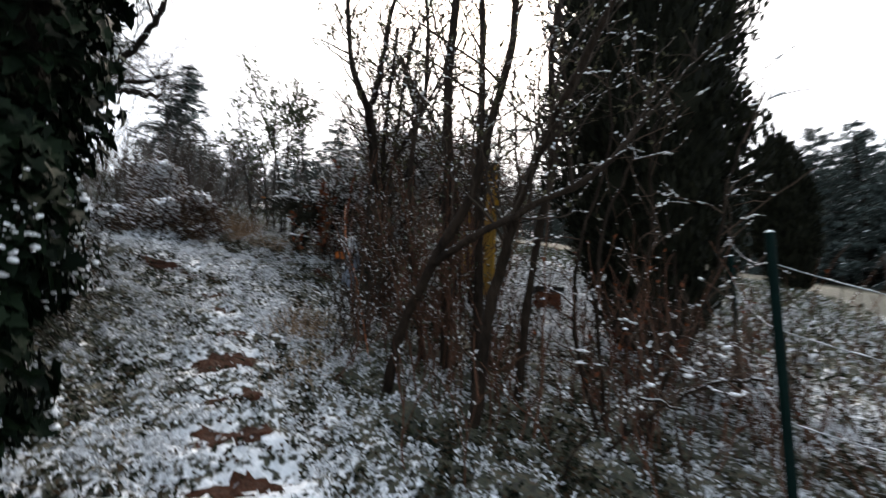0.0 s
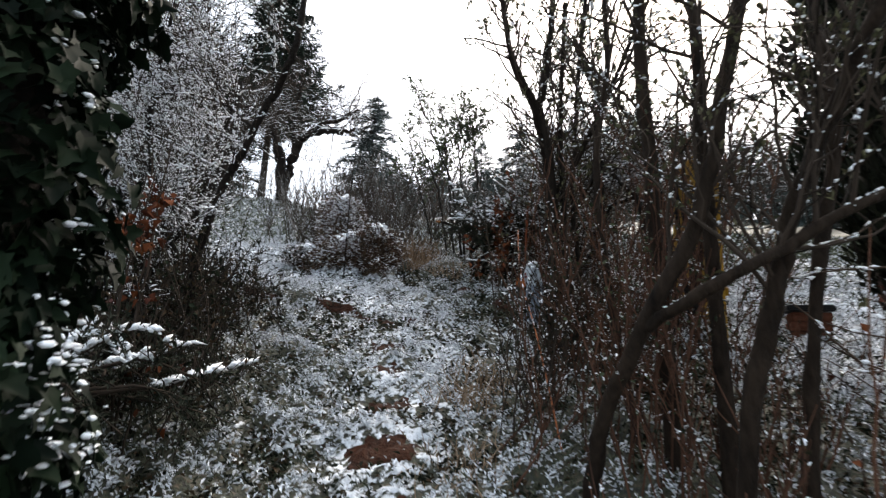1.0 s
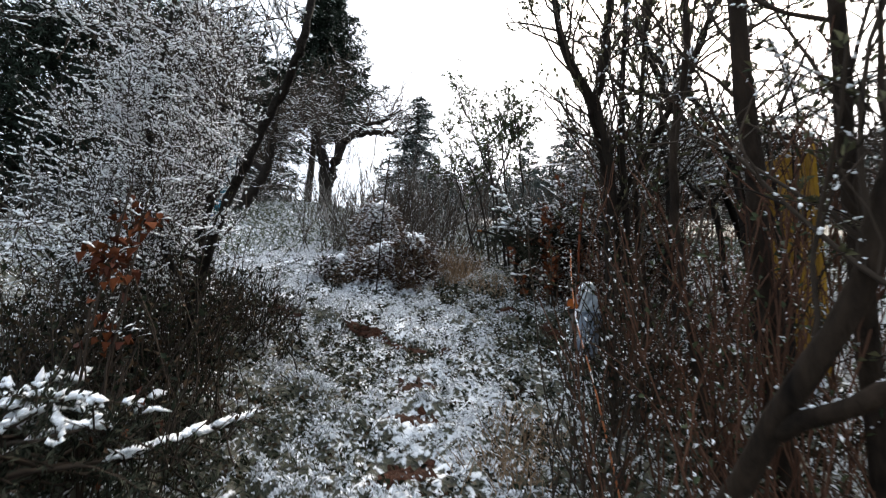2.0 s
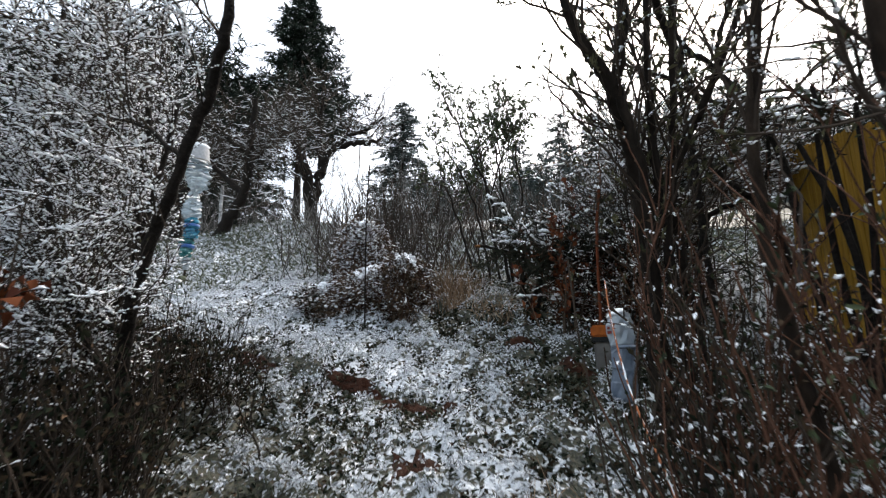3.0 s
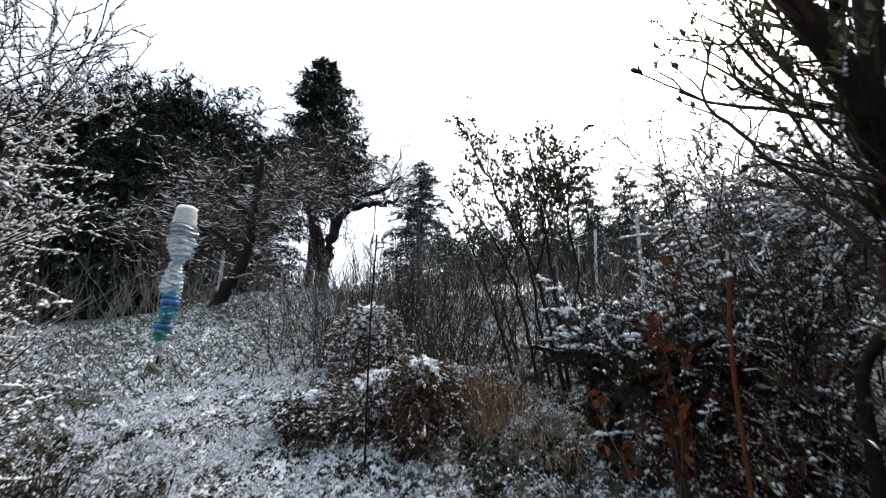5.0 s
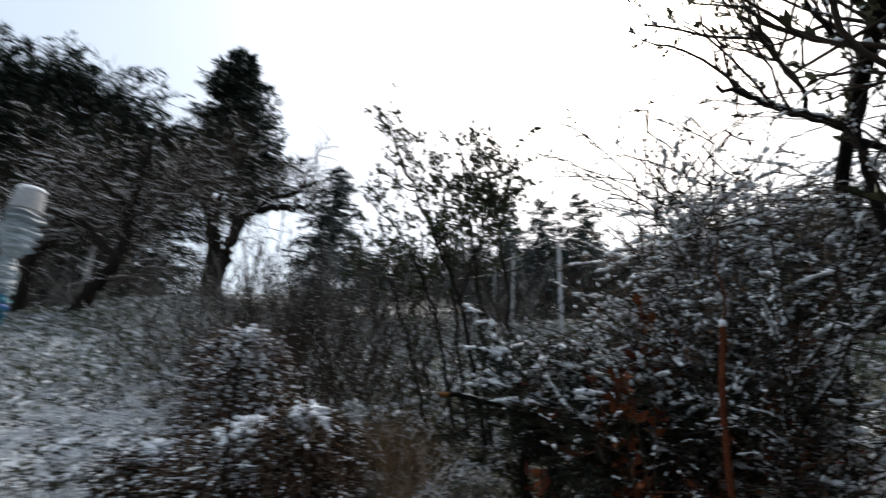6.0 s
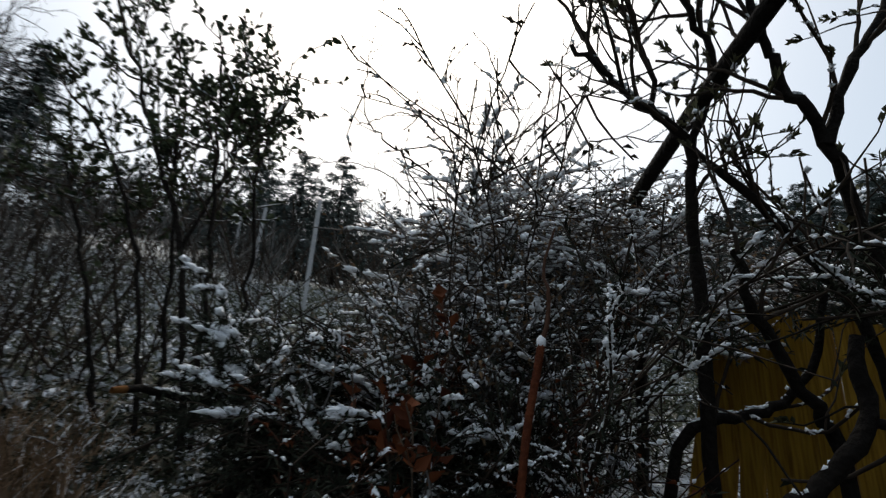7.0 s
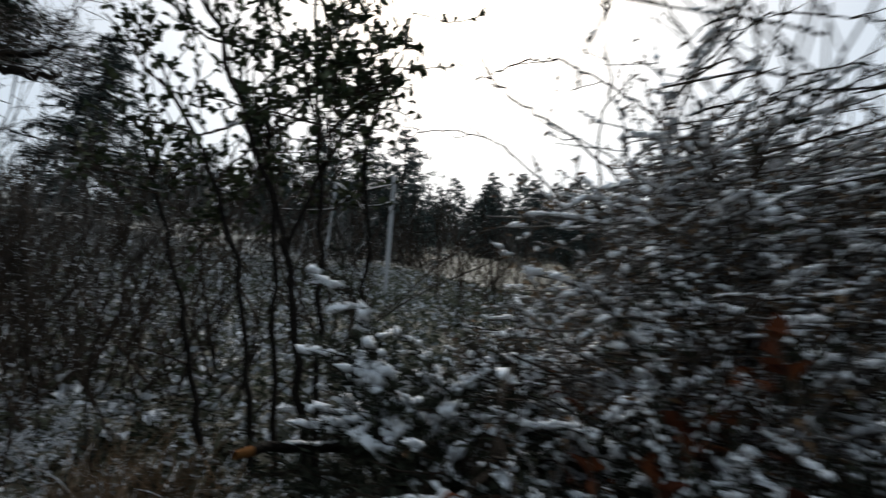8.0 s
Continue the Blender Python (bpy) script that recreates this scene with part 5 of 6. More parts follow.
# bramble thicket that closes the view, with long arching canes
def tangle(label, n, centre, spread, reach, snow, mat, droop=-0.09, leaf=None, rise=1.3, subs=12):
    """Brambles: canes that rise and arch over, with many fine side twigs under snow."""
    root = thing("bramble_thicket", label, "brambles")
    x, y = centre[0] + RNG.normal(size=n) * spread[0], centre[1] + RNG.normal(size=n) * spread[1]
    a = RNG.uniform(0, 2 * math.pi, n)
    d = np.stack([np.cos(a), np.sin(a), np.full(n, rise)], -1)
    main = grow(np.stack([x, y, height(x, y) - 0.03], -1), d, reach * RNG.uniform(0.6, 1.15, n), 12, 0.10, droop)
    main = main[((far_from_walk(main) > 0.95) & (main[..., 0] > -1.75) & ~((main[..., 0] > -0.7) & (main[..., 1] < 6.35) & (main[..., 2] < 3.75)) & HOLLOW(main)).all(1)]
    n = len(main)
    rad = taper(n, 12, 0.007, 0.0025)
    for one, r in zip(main, rad):
        part("cane", tubes(Shape(), one, r, 5), mat, root)
    levels = crown_of(main, [(subs, 0.40, 0.25, 1.0, 0.9, 0.15, 0.16, -0.02, 0.0032, 0.0016, 6), (3, 0.18, 0.2, 1.0, 0.9, 0.1, 0.2, 0.0, 0.002, 0.0012, 4)], lambda q: OFF_BOARDS(q) & HOLLOW(q))
    brush, white = Shape(), Shape()
    for lines, r in levels:
        tubes(brush, lines, r, 3)
        snow_crust(white, lines, snow * 0.95, 0.6, 0.020, 0.3)
    snow_crust(white, main, snow, 0.85, 0.014, 0.3)
    q, _, _ = sprout(levels[0][0], 2, 0.1, 1.0)
    lumps(white, q[RNG.random(len(q)) < 0.10] + np.array([0, 0, snow]), snow * 1.7)
    part("brushwood", brush, mat, root, kind="stuff")
    part("snow", white, SNOW, root, "snow lying on every twig", kind="stuff")
    if leaf:
        lmat, per, ln, wd = leaf
        p, d, _ = sprout(levels[1][0], per, 0.1, 1.0, 0.9, -0.1)
        part("dead_foliage", leaves(Shape(), p, d, ln * RNG.uniform(0.6, 1.3, len(p)), wd, 0.3, 0.2), lmat, root, kind="stuff")


tangle("dense tangle of brambles white with snow", 60, (-0.85, 6.45), (0.4, 0.3), 1.8, 0.007, TWIG_DARK, rise=1.6, droop=-0.13, leaf=(LITTER, 1, 0.024, 0.012))
tangle("dark bramble tangle round the leaning trunk", 45, (-0.95, 6.25), (0.25, 0.2), 1.8, 0.007, TWIG_DARK, rise=2.2, droop=-0.10, leaf=(LITTER, 2, 0.024, 0.012))
tangle("tangled snowy bramble thicket above the junipers", 34, (-0.15, 6.95), (0.5, 0.3), 1.9, 0.007, TWIG_DARK, rise=1.3, droop=-0.13, leaf=(LITTER, 1, 0.024, 0.012))
tangle("snowy bramble thicket along the boundary", 22, (0.9, 7.8), (0.8, 0.5), 2.0, 0.008, TWIG_DARK, rise=1.4, droop=-0.12)
tangle("dead brown stems with curled leaves in the thicket", 80, (-1.12, 5.85), (0.24, 0.18), 1.1, 0.010, SHOOT, leaf=(RUSTLEAF, 3, 0.03, 0.015))


def brush_mound(label, n, x0, x1, y0, y1, top, mat, snow, lean=(0, 0), leaf=None):
    """The dense body of the thicket: layered, arching twigs between the ground and an uneven top."""
    root = thing("bramble_thicket", label, "brambles")
    x, y = RNG.uniform(x0, x1, n), RNG.uniform(y0, y1, n)
    low = height(x, y)
    edge = np.clip(np.minimum(np.minimum(x - x0, x1 - x), np.minimum(y - y0, y1 - y)) / 0.3, 0.25, 1) ** 0.5
    high = low + (top - low) * edge * (0.93 + 0.05 * waves(x, y, 5, 21))
    z = low + (high - low) * RNG.random(n) ** 0.7
    a = RNG.uniform(0, 2 * math.pi, n)
    d = np.stack([np.cos(a) + lean[0], np.sin(a) + lean[1], RNG.uniform(-0.1, 0.5, n)], -1)
    main = grow(np.stack([x, y, z], -1), d, RNG.uniform(0.3, 0.7, n), 7, 0.16, -0.07)
    main = main[(far_from_walk(main) > 1.0).all(1)]
    main = main[OFF_BOARDS(main).all(1)]
    rad = taper(len(main), 7, 0.0048, 0.0024)
    levels = crown_of(main, [(4, 0.2, 0.15, 1.0, 0.9, 0.2, 0.2, 0.0, 0.003, 0.002, 4)], OFF_BOARDS)
    part("brushwood", tubes(tubes(Shape(), main, rad, 4), *levels[0], 3), mat, root, kind="stuff")
    white = snow_crust(snow_crust(Shape(), main, snow, 0.85, 0.014, 0.3, 0.004), levels[0][0], snow * 0.7, 0.45, 0.022, 0.35)
    part("snow", white, SNOW, root, "snow lying in ridges on the twigs", kind="stuff")
    if leaf:
        p, d, _ = sprout(levels[0][0], leaf[1], 0.1, 1.0, 0.9, -0.1)
        part("dead_foliage", leaves(Shape(), p, d, leaf[2] * RNG.uniform(0.6, 1.3, len(p)), leaf[3], 0.3, 0.2), leaf[0], root, kind="stuff")


brush_mound("dense body of the bramble thicket, brown twigs under snow", 2000, -1.35, 0.25, 6.05, 7.0, 4.58, FROSTED, 0.014, (0.4, -0.2), (DRYLEAF, 3, 0.028, 0.014))
brush_mound("dense far side of the bramble thicket under thin snow", 1500, -0.6, 1.9, 6.9, 7.9, 4.86, TWIG_DARK, 0.005, (0.4, 0))
for pts in [[(-0.4, 6.8, 4.1), (-0.53, 6.84, 4.6), (-0.72, 6.85, 4.73), (-0.88, 6.85, 4.86), (-1.07, 6.86, 5.01), (-1.26, 6.88, 5.10), (-1.41, 6.91, 5.12), (-1.54, 6.95, 5.08), (-1.66, 6.98, 5.04)],
            [(-0.7, 7.96, 4.2), (-0.91, 7.96, 4.71), (-1.22, 7.95, 5.03), (-1.44, 7.96, 5.20), (-1.75, 8.01, 5.28), (-2.01, 8.08, 5.24)],
            [(-0.8, 6.95, 4.2), (-1.14, 6.95, 4.70), (-1.36, 6.96, 4.86), (-1.52, 6.97, 4.99), (-1.61, 6.96, 5.10), (-1.63, 6.91, 5.31), (-1.61, 6.84, 5.55), (-1.56, 6.76, 5.82)],
            [(-0.9, 6.75, 4.1), (-0.92, 6.71, 4.63), (-0.83, 6.64, 4.81), (-0.65, 6.55, 4.99), (-0.59, 6.47, 5.22), (-0.50, 6.38, 5.47)],
            [(-0.85, 6.7, 4.2), (-0.88, 6.68, 4.71), (-0.76, 6.59, 4.93), (-0.89, 6.55, 5.18), (-0.97, 6.52, 5.38)],
            [(-0.8, 6.75, 4.2), (-0.76, 6.73, 4.82), (-0.61, 6.63, 5.05), (-0.40, 6.54, 5.17), (-0.13, 6.49, 5.12), (0.07, 6.45, 5.10)],
            [(-0.6, 6.8, 4.1), (-0.66, 6.75, 4.65), (-0.48, 6.64, 4.88), (-0.37, 6.52, 5.23), (-0.32, 6.41, 5.57)],
            [(-1.1, 6.88, 4.2), (-1.10, 6.84, 4.72), (-1.06, 6.77, 4.92), (-1.09, 6.73, 5.09), (-1.09, 6.68, 5.26)],
            [(-0.5, 6.7, 4.1), (-0.51, 6.61, 4.64), (-0.42, 6.53, 4.83), (-0.23, 6.47, 4.88), (0.02, 6.42, 4.86)]]:
    c = smooth_line([foot(pts[0][0], pts[0][1])] + pts, 6, 0.006)
    root = thing("bramble_arc", "long thin bramble arching above the thicket", "bramble", "arching brambles")
    levels = crown_of(same_count([c], 14), [(7, 0.2, 0.45, 1.0, 0.6, 0.1, 0.15, 0.05, 0.0036, 0.0025, 5)])
    part("cane", tubes(tubes(Shape(), c, np.linspace(0.0075, 0.0035, len(c)), 5), *levels[0], 3), TWIG_DARK, root)
    p, d, _ = sprout(levels[0][0], 3)
    part("bud_mass", leaves(Shape(), p, d, 0.015, 0.007), BUD, root, kind="stuff")

# ---- garden things ----
root = thing("leaning_trunk", "dark leaning dead trunk propped in the thicket", "log")
c = smooth_line([foot(0.25, 7.3), (0.12, 7.0, 3.5), (-0.12, 6.6, 4.12), (-0.3, 6.3, 4.34), (-0.43, 5.74, 4.43), (-0.53, 5.1, 4.52), (-0.57, 4.75, 4.57)], 6)
part("trunk", tubes(Shape(), c, np.linspace(0.04, 0.025, len(c)), 10), BARK_BLACK, root)
part("snow", snow_on(Shape(), c[None], np.full((1, len(c)), 0.03), 0.012, 1.0, 5), SNOW, root, kind="stuff")

# orange dead plant stem, built as a straight shaft with a thinner top
root = thing("orange_stem", "thin rust-orange dead plant stem with a lump of snow at its node", "pole")
c = smooth_line([foot(-1.16, 5.5, 0.2), (-1.13, 5.46, 3.2), (-1.08, 5.43, 3.60)], 5)
part("shaft", tubes(Shape(), c, np.full(len(c), 0.011), 10), STEM_ORANGE, root)
upper = smooth_line([(-1.08, 5.43, 3.60), (-1.06, 5.42, 3.70), (-1.07, 5.43, 3.80), (-1.04, 5.42, 3.92)], 4, 0.003)
part("dead_stem", tubes(Shape(), upper, np.linspace(0.007, 0.003, len(upper)), 6), SHOOT, root, "thinner upper part of the same dead stem")
cap = Shape()
lathe(cap, [0.011, 0.014, 0.012, 0.003], np.array([(-1.08, 5.43, z) for z in (3.592, 3.60, 3.613, 3.622)]), 10, 0.1)
part("snow_cap", cap, SNOW, root, "small lump of snow")

root = thing("garden_stick", "thin dark upright garden stick", "stick")
c = smooth_line([foot(-3.2, 5.55), (-3.2, 5.55, 3.6), (-3.18, 5.56, 4.22)], 4)
part("shaft", tubes(Shape(), c, np.linspace(0.007, 0.006, len(c)), 7), BARK_BLACK, root)

shoots("fence_shrub", "bare brown shrub by the wire fence with red leaves", 34, (1.15, 2.75), (0.28, 0.3), 1.0, SHOOT, 0.35, 0.0045, bits=5, leaf=(RUSTLEAF, 1, 0.035, 0.02, "dead_foliage"))
shoots("fence_shrub", "brown leafless shrub flecked with snow along the fence", 40, (2.1, 2.6), (0.4, 0.3), 1.0, SHOOT, 0.35, 0.0055, bits=5, leaf=(LITTER, 2, 0.035, 0.02, "dead_foliage"))
shoots("fence_shrub", "tangled brown stems at the foot of the thuja", 44, (1.5, 3.6), (0.35, 0.3), 0.7, TWIG_DARK, 0.4, 0.005, bits=5, leaf=(LITTER, 2, 0.035, 0.02, "dead_foliage"))

woody("snowberry_shrub", "thin grey bare shrub with lumps of snow on its twigs", "shrub", [
    ([foot(0.85, 2.75), (0.80, 2.72, 1.8), (0.84, 2.7, 2.3), (1.0, 2.68, 2.7), (0.98, 2.65, 3.2)], 0.012, 0.006),
    ([foot(0.95, 2.8), (1.0, 2.8, 1.8), (1.12, 2.78, 2.3), (1.14, 2.75, 2.8), (1.3, 2.7, 3.3)], 0.011, 0.006),
    ([foot(0.8, 2.7), (0.68, 2.68, 1.7), (0.70, 2.66, 2.2), (0.86, 2.62, 2.75), (0.82, 2.6, 3.2)], 0.012, 0.006),
    ([foot(1.0, 2.7), (1.15, 2.62, 1.6), (1.34, 2.55, 2.0), (1.42, 2.5, 2.5), (1.62, 2.45, 3.0)], 0.010, 0.005),
    ([foot(0.7, 2.5), (0.9, 2.3, 1.35), (1.1, 2.15, 1.5), (1.25, 2.05, 1.52)], 0.008, 0.005),
    ([foot(0.5, 2.35), (0.62, 2.2, 1.3), (0.75, 2.1, 1.42), (0.9, 2.0, 1.40)], 0.007, 0.004),
], [(9, 0.42, 0.2, 1.0, 0.9, 0.2, 0.16, 0.02, 0.004, 0.002, 6), (3, 0.2, 0.2, 1.0, 0.8, 0.1, 0.2, 0.0, 0.0025, 0.0016, 4)],
    BARK_GREY, TWIG, 0.009, 0.5, None, stem_snow=0.5, lump=0.010, near=0.016)

# yellow board panel behind the lilacs, sides cut aslant
root = thing("yellow_board_panel", "yellow-stained panel of upright wooden boards behind the shrubs", "fence panel")
A, B = np.array([0.205, 6.67]), np.array([0.47, 5.15])
along = unit(B - A)
length = np.linalg.norm(B - A)
wide = length / 12
for i in range(12):
    mid = A + along * (i + 0.5) * wide
    z0 = float(height(*mid)) - 0.03
    top = 4.03 - 0.38 * (i + 0.5) / 12 + RNG.uniform(-0.012, 0.012)
    turn = Matrix.Rotation(math.atan2(along[1], along[0]), 4, "Z")
    tilt = Matrix.Rotation(radians(max(0, 15 - 4 * i) + RNG.uniform(-0.4, 0.4)), 4, "Y")
    me = rounded_box((wide - 0.006, 0.022, top - z0), 0.004, (mid[0], mid[1], (top + z0) / 2), turn @ tilt)
    part("board", me, YELLOW, root)
for f in (0.25, 0.8):
    mid = (A + B) / 2 + np.array([-along[1], along[0]]) * 0.03
    z0 = float(height(*mid))
    me = rounded_box((length, 0.03, 0.06), 0.004, (mid[0], mid[1], z0 + f * 1.35), Matrix.Rotation(math.atan2(along[1], along[0]), 4, "Z") @ Matrix.Rotation(radians(17), 4, "Y"))
    part("rail", me, YELLOW, root)


def jug():
    """A blue-grey canister with a crumpled pale sack stuffed on top of it."""
    root = thing("water_jug", "blue-grey plastic canister with a crumpled pale sack on top", "jug")
    b = np.array(foot(-0.93, 4.78, 0.02))
    z = np.array([0, 0.01, 0.03, 0.09, 0.10, 0.16, 0.17, 0.25, 0.27, 0.285])
    r = 0.63 * np.array([0.085, 0.10, 0.108, 0.11, 0.105, 0.105, 0.112, 0.112, 0.108, 0.08])
    part("body", lathe(Shape(), r, b + np.stack([z * 0.10, z * 0.02, z], -1), 17, 0.05), BLUEGREY, root, smooth=False)
    part("rim", lathe(Shape(), [0.066, 0.074, 0.074, 0.066], b + np.array([(0.027, 0.006, h) for h in (0.275, 0.28, 0.290, 0.296)]), 26, 0.01), BLUEGREY, root, "darker blue rolled rim")
    z = np.array([0.28, 0.30, 0.33, 0.37, 0.41, 0.44, 0.465, 0.48, 0.487])
    r = 0.64 * np.array([0.075, 0.098, 0.108, 0.098, 0.104, 0.096, 0.082, 0.05, 0.012])
    part("sack", lathe(Shape(), r, b + np.stack([0.02 - (z - 0.3) * 0.12, z * 0.02, z], -1), 15, 0.10), MILKY, root, "crumpled pale plastic sack", smooth=False)
    for h, a, w in [(0.39, 218, 0.025), (0.365, 226, 0.038)]:
        out = np.array([math.cos(radians(a)), math.sin(radians(a)), 0])
        at = b + np.array([0.008, 0.008, h]) + out * 0.068
        part("print_bar", rounded_box((w, 0.003, 0.015), 0.001, tuple(at), Matrix.Rotation(radians(a + 90), 4, "Z")), REDPRINT, root, "faded red printed mark")
    top = b + np.stack([np.linspace(0.0, -0.012, 5), np.zeros(5), np.array([0.462, 0.472, 0.482, 0.489, 0.492])], -1)
    part("snow", lathe(Shape(), [0.050, 0.046, 0.036, 0.020, 0.005], top, 18, 0.12), SNOW, root, "crust of snow on top")


jug()
root = thing("garden_box", "grey box with an orange lid and black rim under the shrubs", "box")
bx, by = -1.08, 5.34
zb = float(height(bx, by)) - 0.05
turn = Matrix.Rotation(radians(12), 4, "Z")
part("body", rounded_box((0.19, 0.18, 0.24), 0.012, (bx, by, zb + 0.06), turn), GREYBOX, root)
part("rim", rounded_box((0.215, 0.20, 0.035), 0.008, (bx, by, zb + 0.197), turn), BLACK, root, "black rim")
part("lid", rounded_box((0.225, 0.21, 0.075), 0.012, (bx, by, zb + 0.25), turn), ORANGE_PAINT, root, "faded orange lid")


def bottle_stack():
    """Upturned plastic bottles threaded on a leaning stake, a pale pot on top."""
    root = thing("bottle_scarecrow", "leaning stake threaded with clear and blue plastic bottles", "scarecrow")
    b, t = np.array([-7.30, 6.70, float(height(-7.3, 6.7)) - 0.1]), np.array([-7.12, 6.66, 5.62])
    d = t - b
    total = np.linalg.norm(d)
    at = lambda z: b + d * (np.asarray(z)[:, None] / total)
    part("stake", tubes(Shape(), at(np.linspace(0, total - 0.05, 6)), np.full(6, 0.018), 8), BARK_GREY, root)
    top = total - 0.24
    for h, mat, name, waist in [
            (0.46, CLEAR, "clear_bottle", [0.050, 0.085, 0.120, 0.150, 0.158, 0.150, 0.162, 0.148, 0.135, 0.150, 0.152, 0.140]),
            (0.40, CLEAR, "clear_bottle", [0.085, 0.118, 0.132, 0.128, 0.138, 0.120, 0.108, 0.112, 0.094, 0.080, 0.075, 0.06]),
            (0.30, BLUE, "blue_bottle", [0.070, 0.098, 0.108, 0.092, 0.108, 0.094, 0.108, 0.090, 0.104, 0.108, 0.085, 0.06]),
            (0.30, TEAL, "blue_bottle", [0.045, 0.072, 0.090, 0.078, 0.094, 0.082, 0.096, 0.084, 0.100, 0.096, 0.080, 0.05]),
            (0.16, CLEAR, "clear_bottle", [0.030, 0.034, 0.036, 0.04, 0.05, 0.056, 0.058, 0.058, 0.056, 0.05, 0.04, 0.03])]:
        top -= h
        sway = np.array([0.035 * math.sin(top * 9), 0.0, 0.0])
        c = at(top - 0.02 + np.linspace(0, h + 0.03, 23)) + sway
        r = np.interp(np.linspace(0, 11, 23), np.arange(12), waist) * (1 + 0.05 * RNG.normal(size=23))
        bottle = part(name, lathe(Shape(), r, c, 13, 0.13), mat, root, smooth=False)
        if name == "blue_bottle":
            band = at(top + h * np.array([0.50, 0.52, 0.66, 0.68])) + sway
            part("label_band", lathe(Shape(), [0.104, 0.112, 0.112, 0.104], band, 20, 0.03), DEEP_BLUE, bottle, "deep blue plastic band")
    sh = Shape()
    lathe(sh, [0.120, 0.150, 0.152, 0.148, 0.140, 0.132, 0.118, 0.04], at(total - 0.25 + np.array([0, 0.015, 0.05, 0.07, 0.14, 0.22, 0.255, 0.265])), 24, 0.012)
    pot = part("pot", sh, CONCRETE, root, "pale upturned pot")
    part("rim", lathe(Shape(), [0.148, 0.166, 0.166, 0.148], at(total - 0.255 + np.array([0, 0.008, 0.045, 0.052])), 24, 0.008), GREYBOX, pot, "darker rolled rim")
    sh = Shape()
    lathe(sh, [0.126, 0.128, 0.110, 0.06, 0.01], at(total + 0.0 + np.array([0, 0.02, 0.045, 0.06, 0.065])), 16, 0.05)
    part("snow_cap", sh, SNOW, root, "cap of snow")
    sh = Shape()
    lathe(sh, [0.02, 0.07, 0.08, 0.06, 0.01], np.array([(-7.22, 6.62, float(height(-7.22, 6.62)) + z) for z in (0.0, 0.04, 0.08, 0.12, 0.14)]), 12, 0.1)
    tagged(part("garden_ball", sh, GREENGRASS), "small mossy green lump beside the bottle stake", "plant")


bottle_stack()

# far posts and the wire fence by the start
for x, y, tall, tilt in [(-2.35, 12.2, 2.0, 2), (-3.76, 15.0, 1.95, 4), (-5.1, 18.9, 1.8, 3), (-10.6, 9.9, 1.3, 0), (0.4, 9.2, 1.7, 0)]:
    z = float(height(x, y))
    me = rounded_box((0.065, 0.065, tall), 0.012, (0, 0, tall / 2 - 0.1))
    ob = tagged(part("concrete_post", me, CONCRETE), "pale slim concrete fence post on the slope", "post", "concrete fence posts")
    ob.matrix_basis = pose(x, y, z, 0, tilt, 15)

root = thing("wire_fence", "old garden fence of green posts and slack snowy wires", "fence")
for x, y, tall in [(1.25, 1.95, 1.25), (2.75, 1.9, 1.25), (1.9, 3.4, 1.0)]:
    z = float(height(x, y))
    c = np.array([(x, y, z - 0.15), (x + 0.005, y, z + tall * 0.5), (x, y - 0.01, z + tall)])
    post = part("post", tubes(Shape(), smooth_line(c, 3), np.full(7, 0.019), 10), GREEN_PAINT, root)
    sh = Shape()
    lathe(sh, [0.016, 0.017, 0.010, 0.003], c[-1] + np.array([[0, 0, -0.004], [0, 0, 0.004], [0, 0, 0.010], [0, 0, 0.013]]), 10, 0.08)
    part("snow_cap", sh, SNOW, post)
for f in (0.45, 0.72, 0.93):
    ends = [np.array([x, y, float(height(x, y)) + f * 1.22]) for x, y in ((1.9, 3.4), (1.25, 1.95), (2.75, 1.9))]
    for a, b in zip(ends[:-1], ends[1:]):
        t = np.linspace(0, 1, 14)[:, None]
        c = a + (b - a) * t - np.array([0, 0, 0.06]) * (4 * t * (1 - t))
        wire = part("wire", tubes(Shape(), c, np.full(14, 0.0022), 5), WIRE, root)
        part("snow", snow_on(Shape(), c[None], np.full((1, 14), 0.002), 0.0028, 1.0), SNOW, wire)

root = thing("brick_stack", "low stack of reddish bricks under a dark slab in the snow", "bricks")
cx, cy = 1.13, 5.75
zb = float(height(cx, cy))
for row in range(3):
    for i in range(2):
        part("brick", rounded_box((0.135, 0.22, 0.072), 0.006, (cx + (i - 0.5) * 0.14 + RNG.uniform(-0.006, 0.006), cy + RNG.uniform(-0.01, 0.01), zb + 0.02 + row * 0.076)), BRICK, root)
part("slab", rounded_box((0.33, 0.27, 0.05), 0.01, (cx, cy, zb + 0.24)), BLACK, root, "dark covering slab")

# ---- things under the privet ----
for x, y, n, tall in [(-2.64, 6.38, 110, 0.40), (-2.84, 6.52, 80, 0.34), (-2.72, 6.66, 70, 0.30)]:
    tuft("clump of withered tan grass beside the juniper", x, y, n, tall, DRYLEAF)
shoots("dead_dock", "withered dock with hanging rust-brown leaves", 9, (-1.42, 5.66), (0.05, 0.05), 1.0, DEADSTEM, 0.08, 0.004, r=0.006, bits=3, cat="weed", twig=0.16, leaf=(RUSTLEAF, 7, 0.060, 0.034, "dead_foliage"))
bough = smooth_line([foot(-1.72, 6.98), (-1.80, 6.86, 3.24), (-2.11, 6.42, 3.41), (-2.32, 6.11, 3.44)], 6, 0.006)
root = thing("cut_bough", "sawn-off dark bough with a raw orange cut end, snow on top", "branch")
part("limb", tubes(Shape(), bough, np.linspace(0.022, 0.013, len(bough)), 10), BARK_BLACK, root)
tip = unit(bough[-1] - bough[-2])
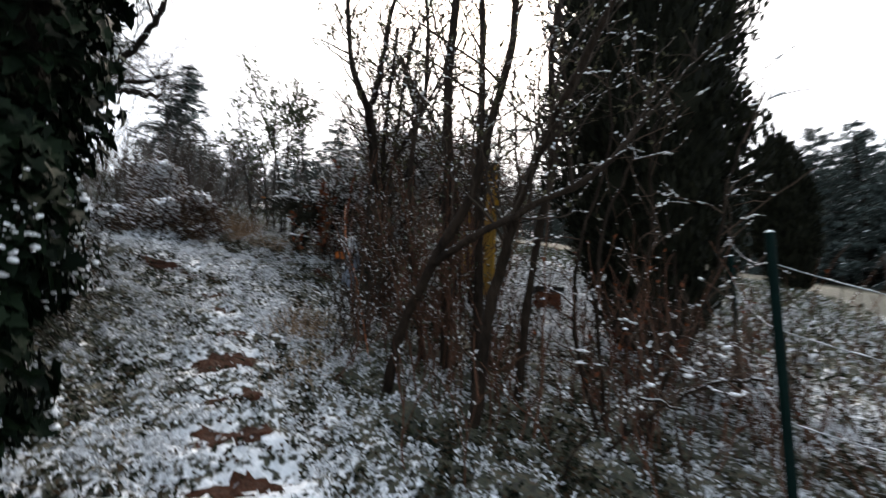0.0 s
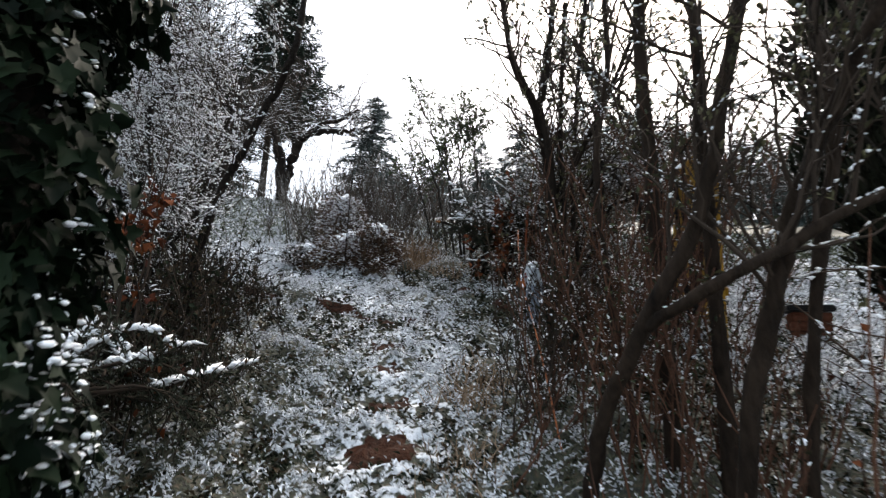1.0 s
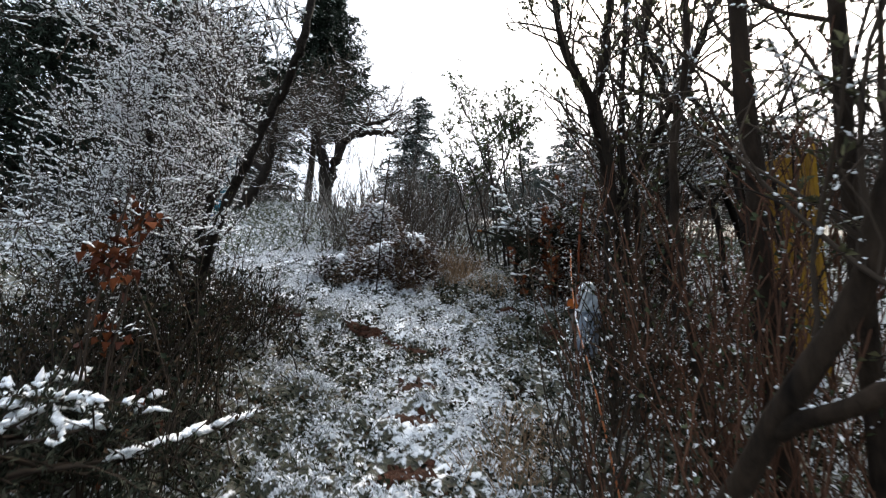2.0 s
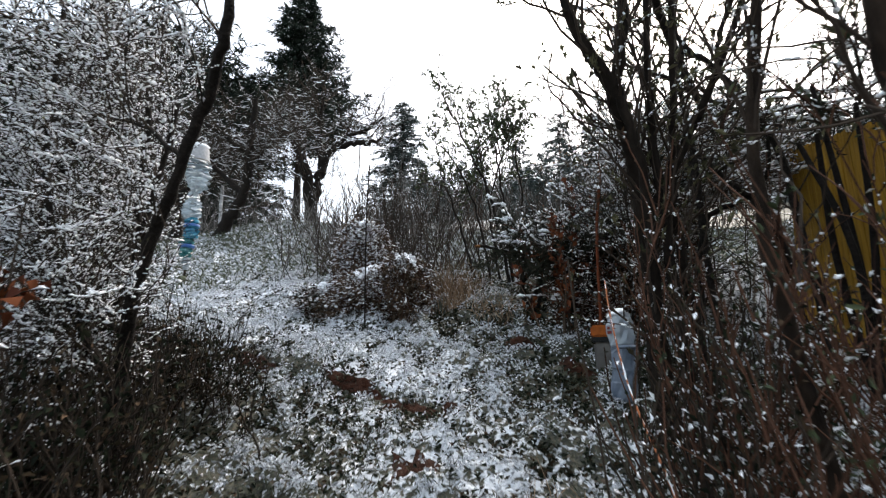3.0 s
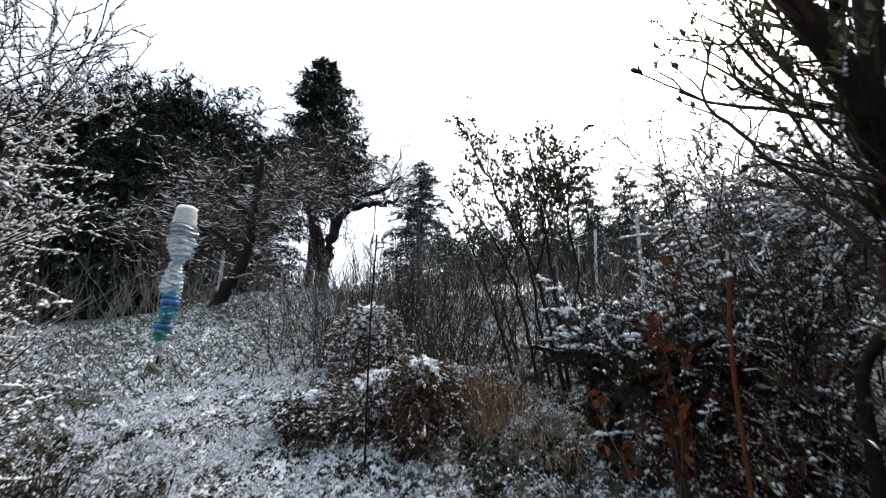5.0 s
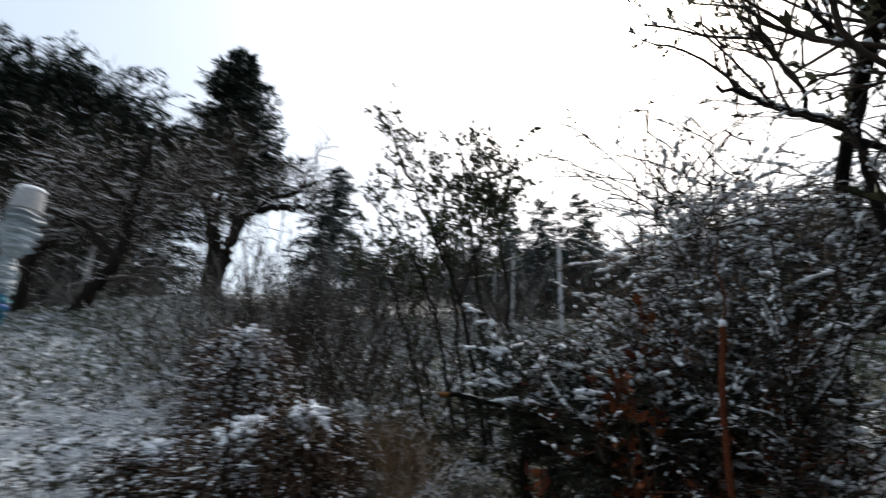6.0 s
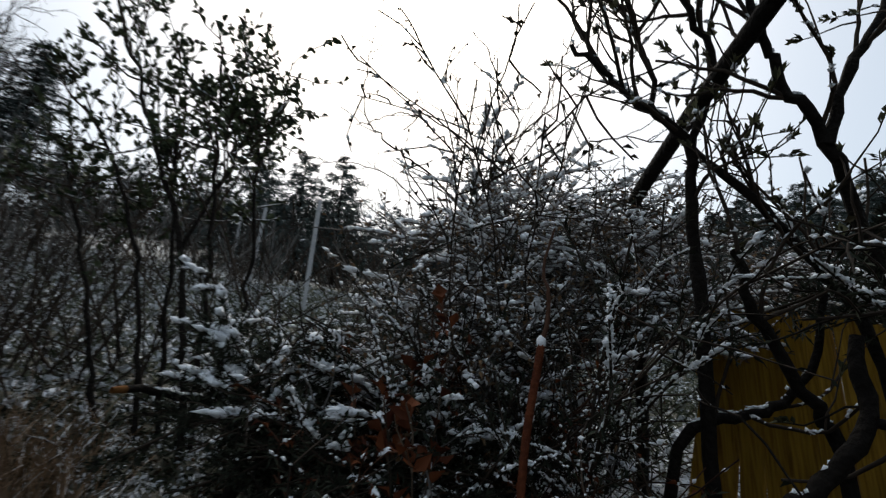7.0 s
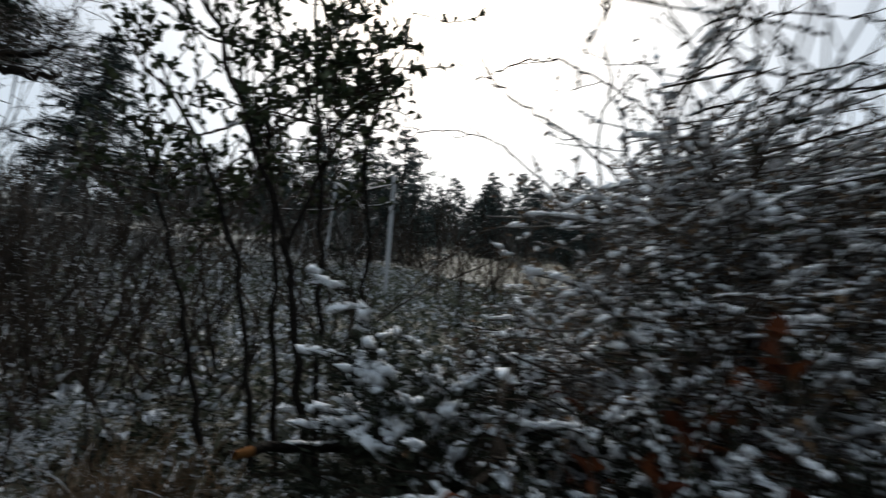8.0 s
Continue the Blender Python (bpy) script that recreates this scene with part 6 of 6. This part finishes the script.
part("cut_end", tubes(Shape(), np.array([bough[-1] - tip * 0.01, bough[-1] + tip * 0.04]), np.array([0.0138, 0.011]), 12), RAWWOOD, root, "raw orange sawn wood")
part("snow", snow_crust(Shape(), bough[None, 6:-1], 0.010, 1.0, 0.006, 0.35, 0.009), SNOW, root, "snow lying along the bough", kind="stuff")

# ---- ground cover ----
def scatter(n, x0, x1, y0, y1, chance):
    x, y = RNG.uniform(x0, x1, n), RNG.uniform(y0, y1, n)
    keep = RNG.random(n) < chance(x, y) * np.clip(np.minimum(np.minimum(x - x0, x1 - x), np.minimum(y - y0, y1 - y)) / 1.2, 0, 1)
    return x[keep], y[keep]


def off_steps(x, y):
    ok = np.ones(len(x))
    for cx, cy, w in STEPS:
        s, c = (x - cx) * UPHILL[0] + (y - cy) * UPHILL[1], (x - cx) * UPHILL[1] - (y - cy) * UPHILL[0]
        ok[(np.abs(s - 0.02) < 0.13) & (np.abs(c) < w * 0.47)] = 0.05
    for cx, cy, w, d in BARE:
        s, c = (x - cx) * BANK[0] + (y - cy) * BANK[1], (x - cx) * BANK[1] - (y - cy) * BANK[0]
        ok[(np.abs(s) < d * 0.45) & (np.abs(c) < w * 0.45)] = 0.35
    return ok


def carpet(name, label, category, mat, n, box, chance, ln, wd, flat, lift, curl=0.2):
    x, y = scatter(n, *box, chance)
    m = len(x)
    p = np.stack([x, y, height(x, y) + RNG.uniform(0, lift, m)], -1)
    a = RNG.uniform(0, 2 * math.pi, m)
    d = np.stack([np.cos(a), np.sin(a), RNG.uniform(-0.15, 1.0, m) * flat + 0.3], -1)
    ob = part(name, leaves(Shape(), p, d, ln * RNG.uniform(0.5, 1.4, m), wd * RNG.uniform(0.6, 1.3, m), 0.25, curl), mat, smooth=False)
    return tagged(ob, label, category, kind="stuff")


NEAR, WIDE = (-6.8, 3.4, -0.4, 8.2), (-15, 7, 4.0, 16)
EDGE = lambda x, y: np.clip(np.minimum(np.minimum(x + 6.8, 3.4 - x), np.minimum(y + 0.4, 8.2 - y)) / 1.2, 0, 1)
clump = lambda x, y: np.clip(0.52 - 0.65 * waves(x, y, 17, 3) - 0.4 * waves(x, y, 6, 5), 0.04, 1)
tuftiness = lambda x, y: waves(x, y, 44, 9)
carpet("ground_ivy", "low dark ground plants and dead leaves between the snow", "ground cover", LITTER, 330000, NEAR, lambda x, y: off_steps(x, y) * np.clip(1.3 - snowiness(x, y), 0.1, 1) * clump(x, y) * np.clip(0.75 - 0.8 * tuftiness(x, y), 0.1, 1.3), 0.032, 0.020, 0.8, 0.03)
carpet("snowy_leaves", "small leaves and grass tips covered with snow", "snow", THIN_SNOW, 640000, NEAR, lambda x, y: off_steps(x, y) * np.clip(0.38 + snowiness(x, y), 0.1, 1) * (0.95 - 0.85 * clump(x, y)) * np.clip(0.7 + 0.9 * tuftiness(x, y), 0.08, 1.4), 0.026, 0.0125, 0.9, 0.035)
carpet("winter_grass", "short winter grass poking through the snow", "grass", GREENGRASS, 170000, NEAR, lambda x, y: off_steps(x, y) * np.clip(0.3 + 0.5 * waves(x, y, 3, 8), 0.05, 1), 0.050, 0.005, 1.6, 0.01, 0.6)
carpet("meadow_snow", "snow on the rough meadow grass", "snow", THIN_SNOW, 52000, WIDE, lambda x, y: (1.0 - EDGE(x, y)) * (1 - 0.6 * np.clip((y - 7.5) / 1.5, 0, 1) * np.clip((x + 3.0) / 1.2, 0, 1)), 0.09, 0.05, 0.4, 0.04)
carpet("meadow_grass", "rough meadow grass and dead leaves poking through the snow", "grass", GREENGRASS, 90000, WIDE, lambda x, y: 1.0 - EDGE(x, y), 0.12, 0.014, 1.6, 0.02, 0.6)
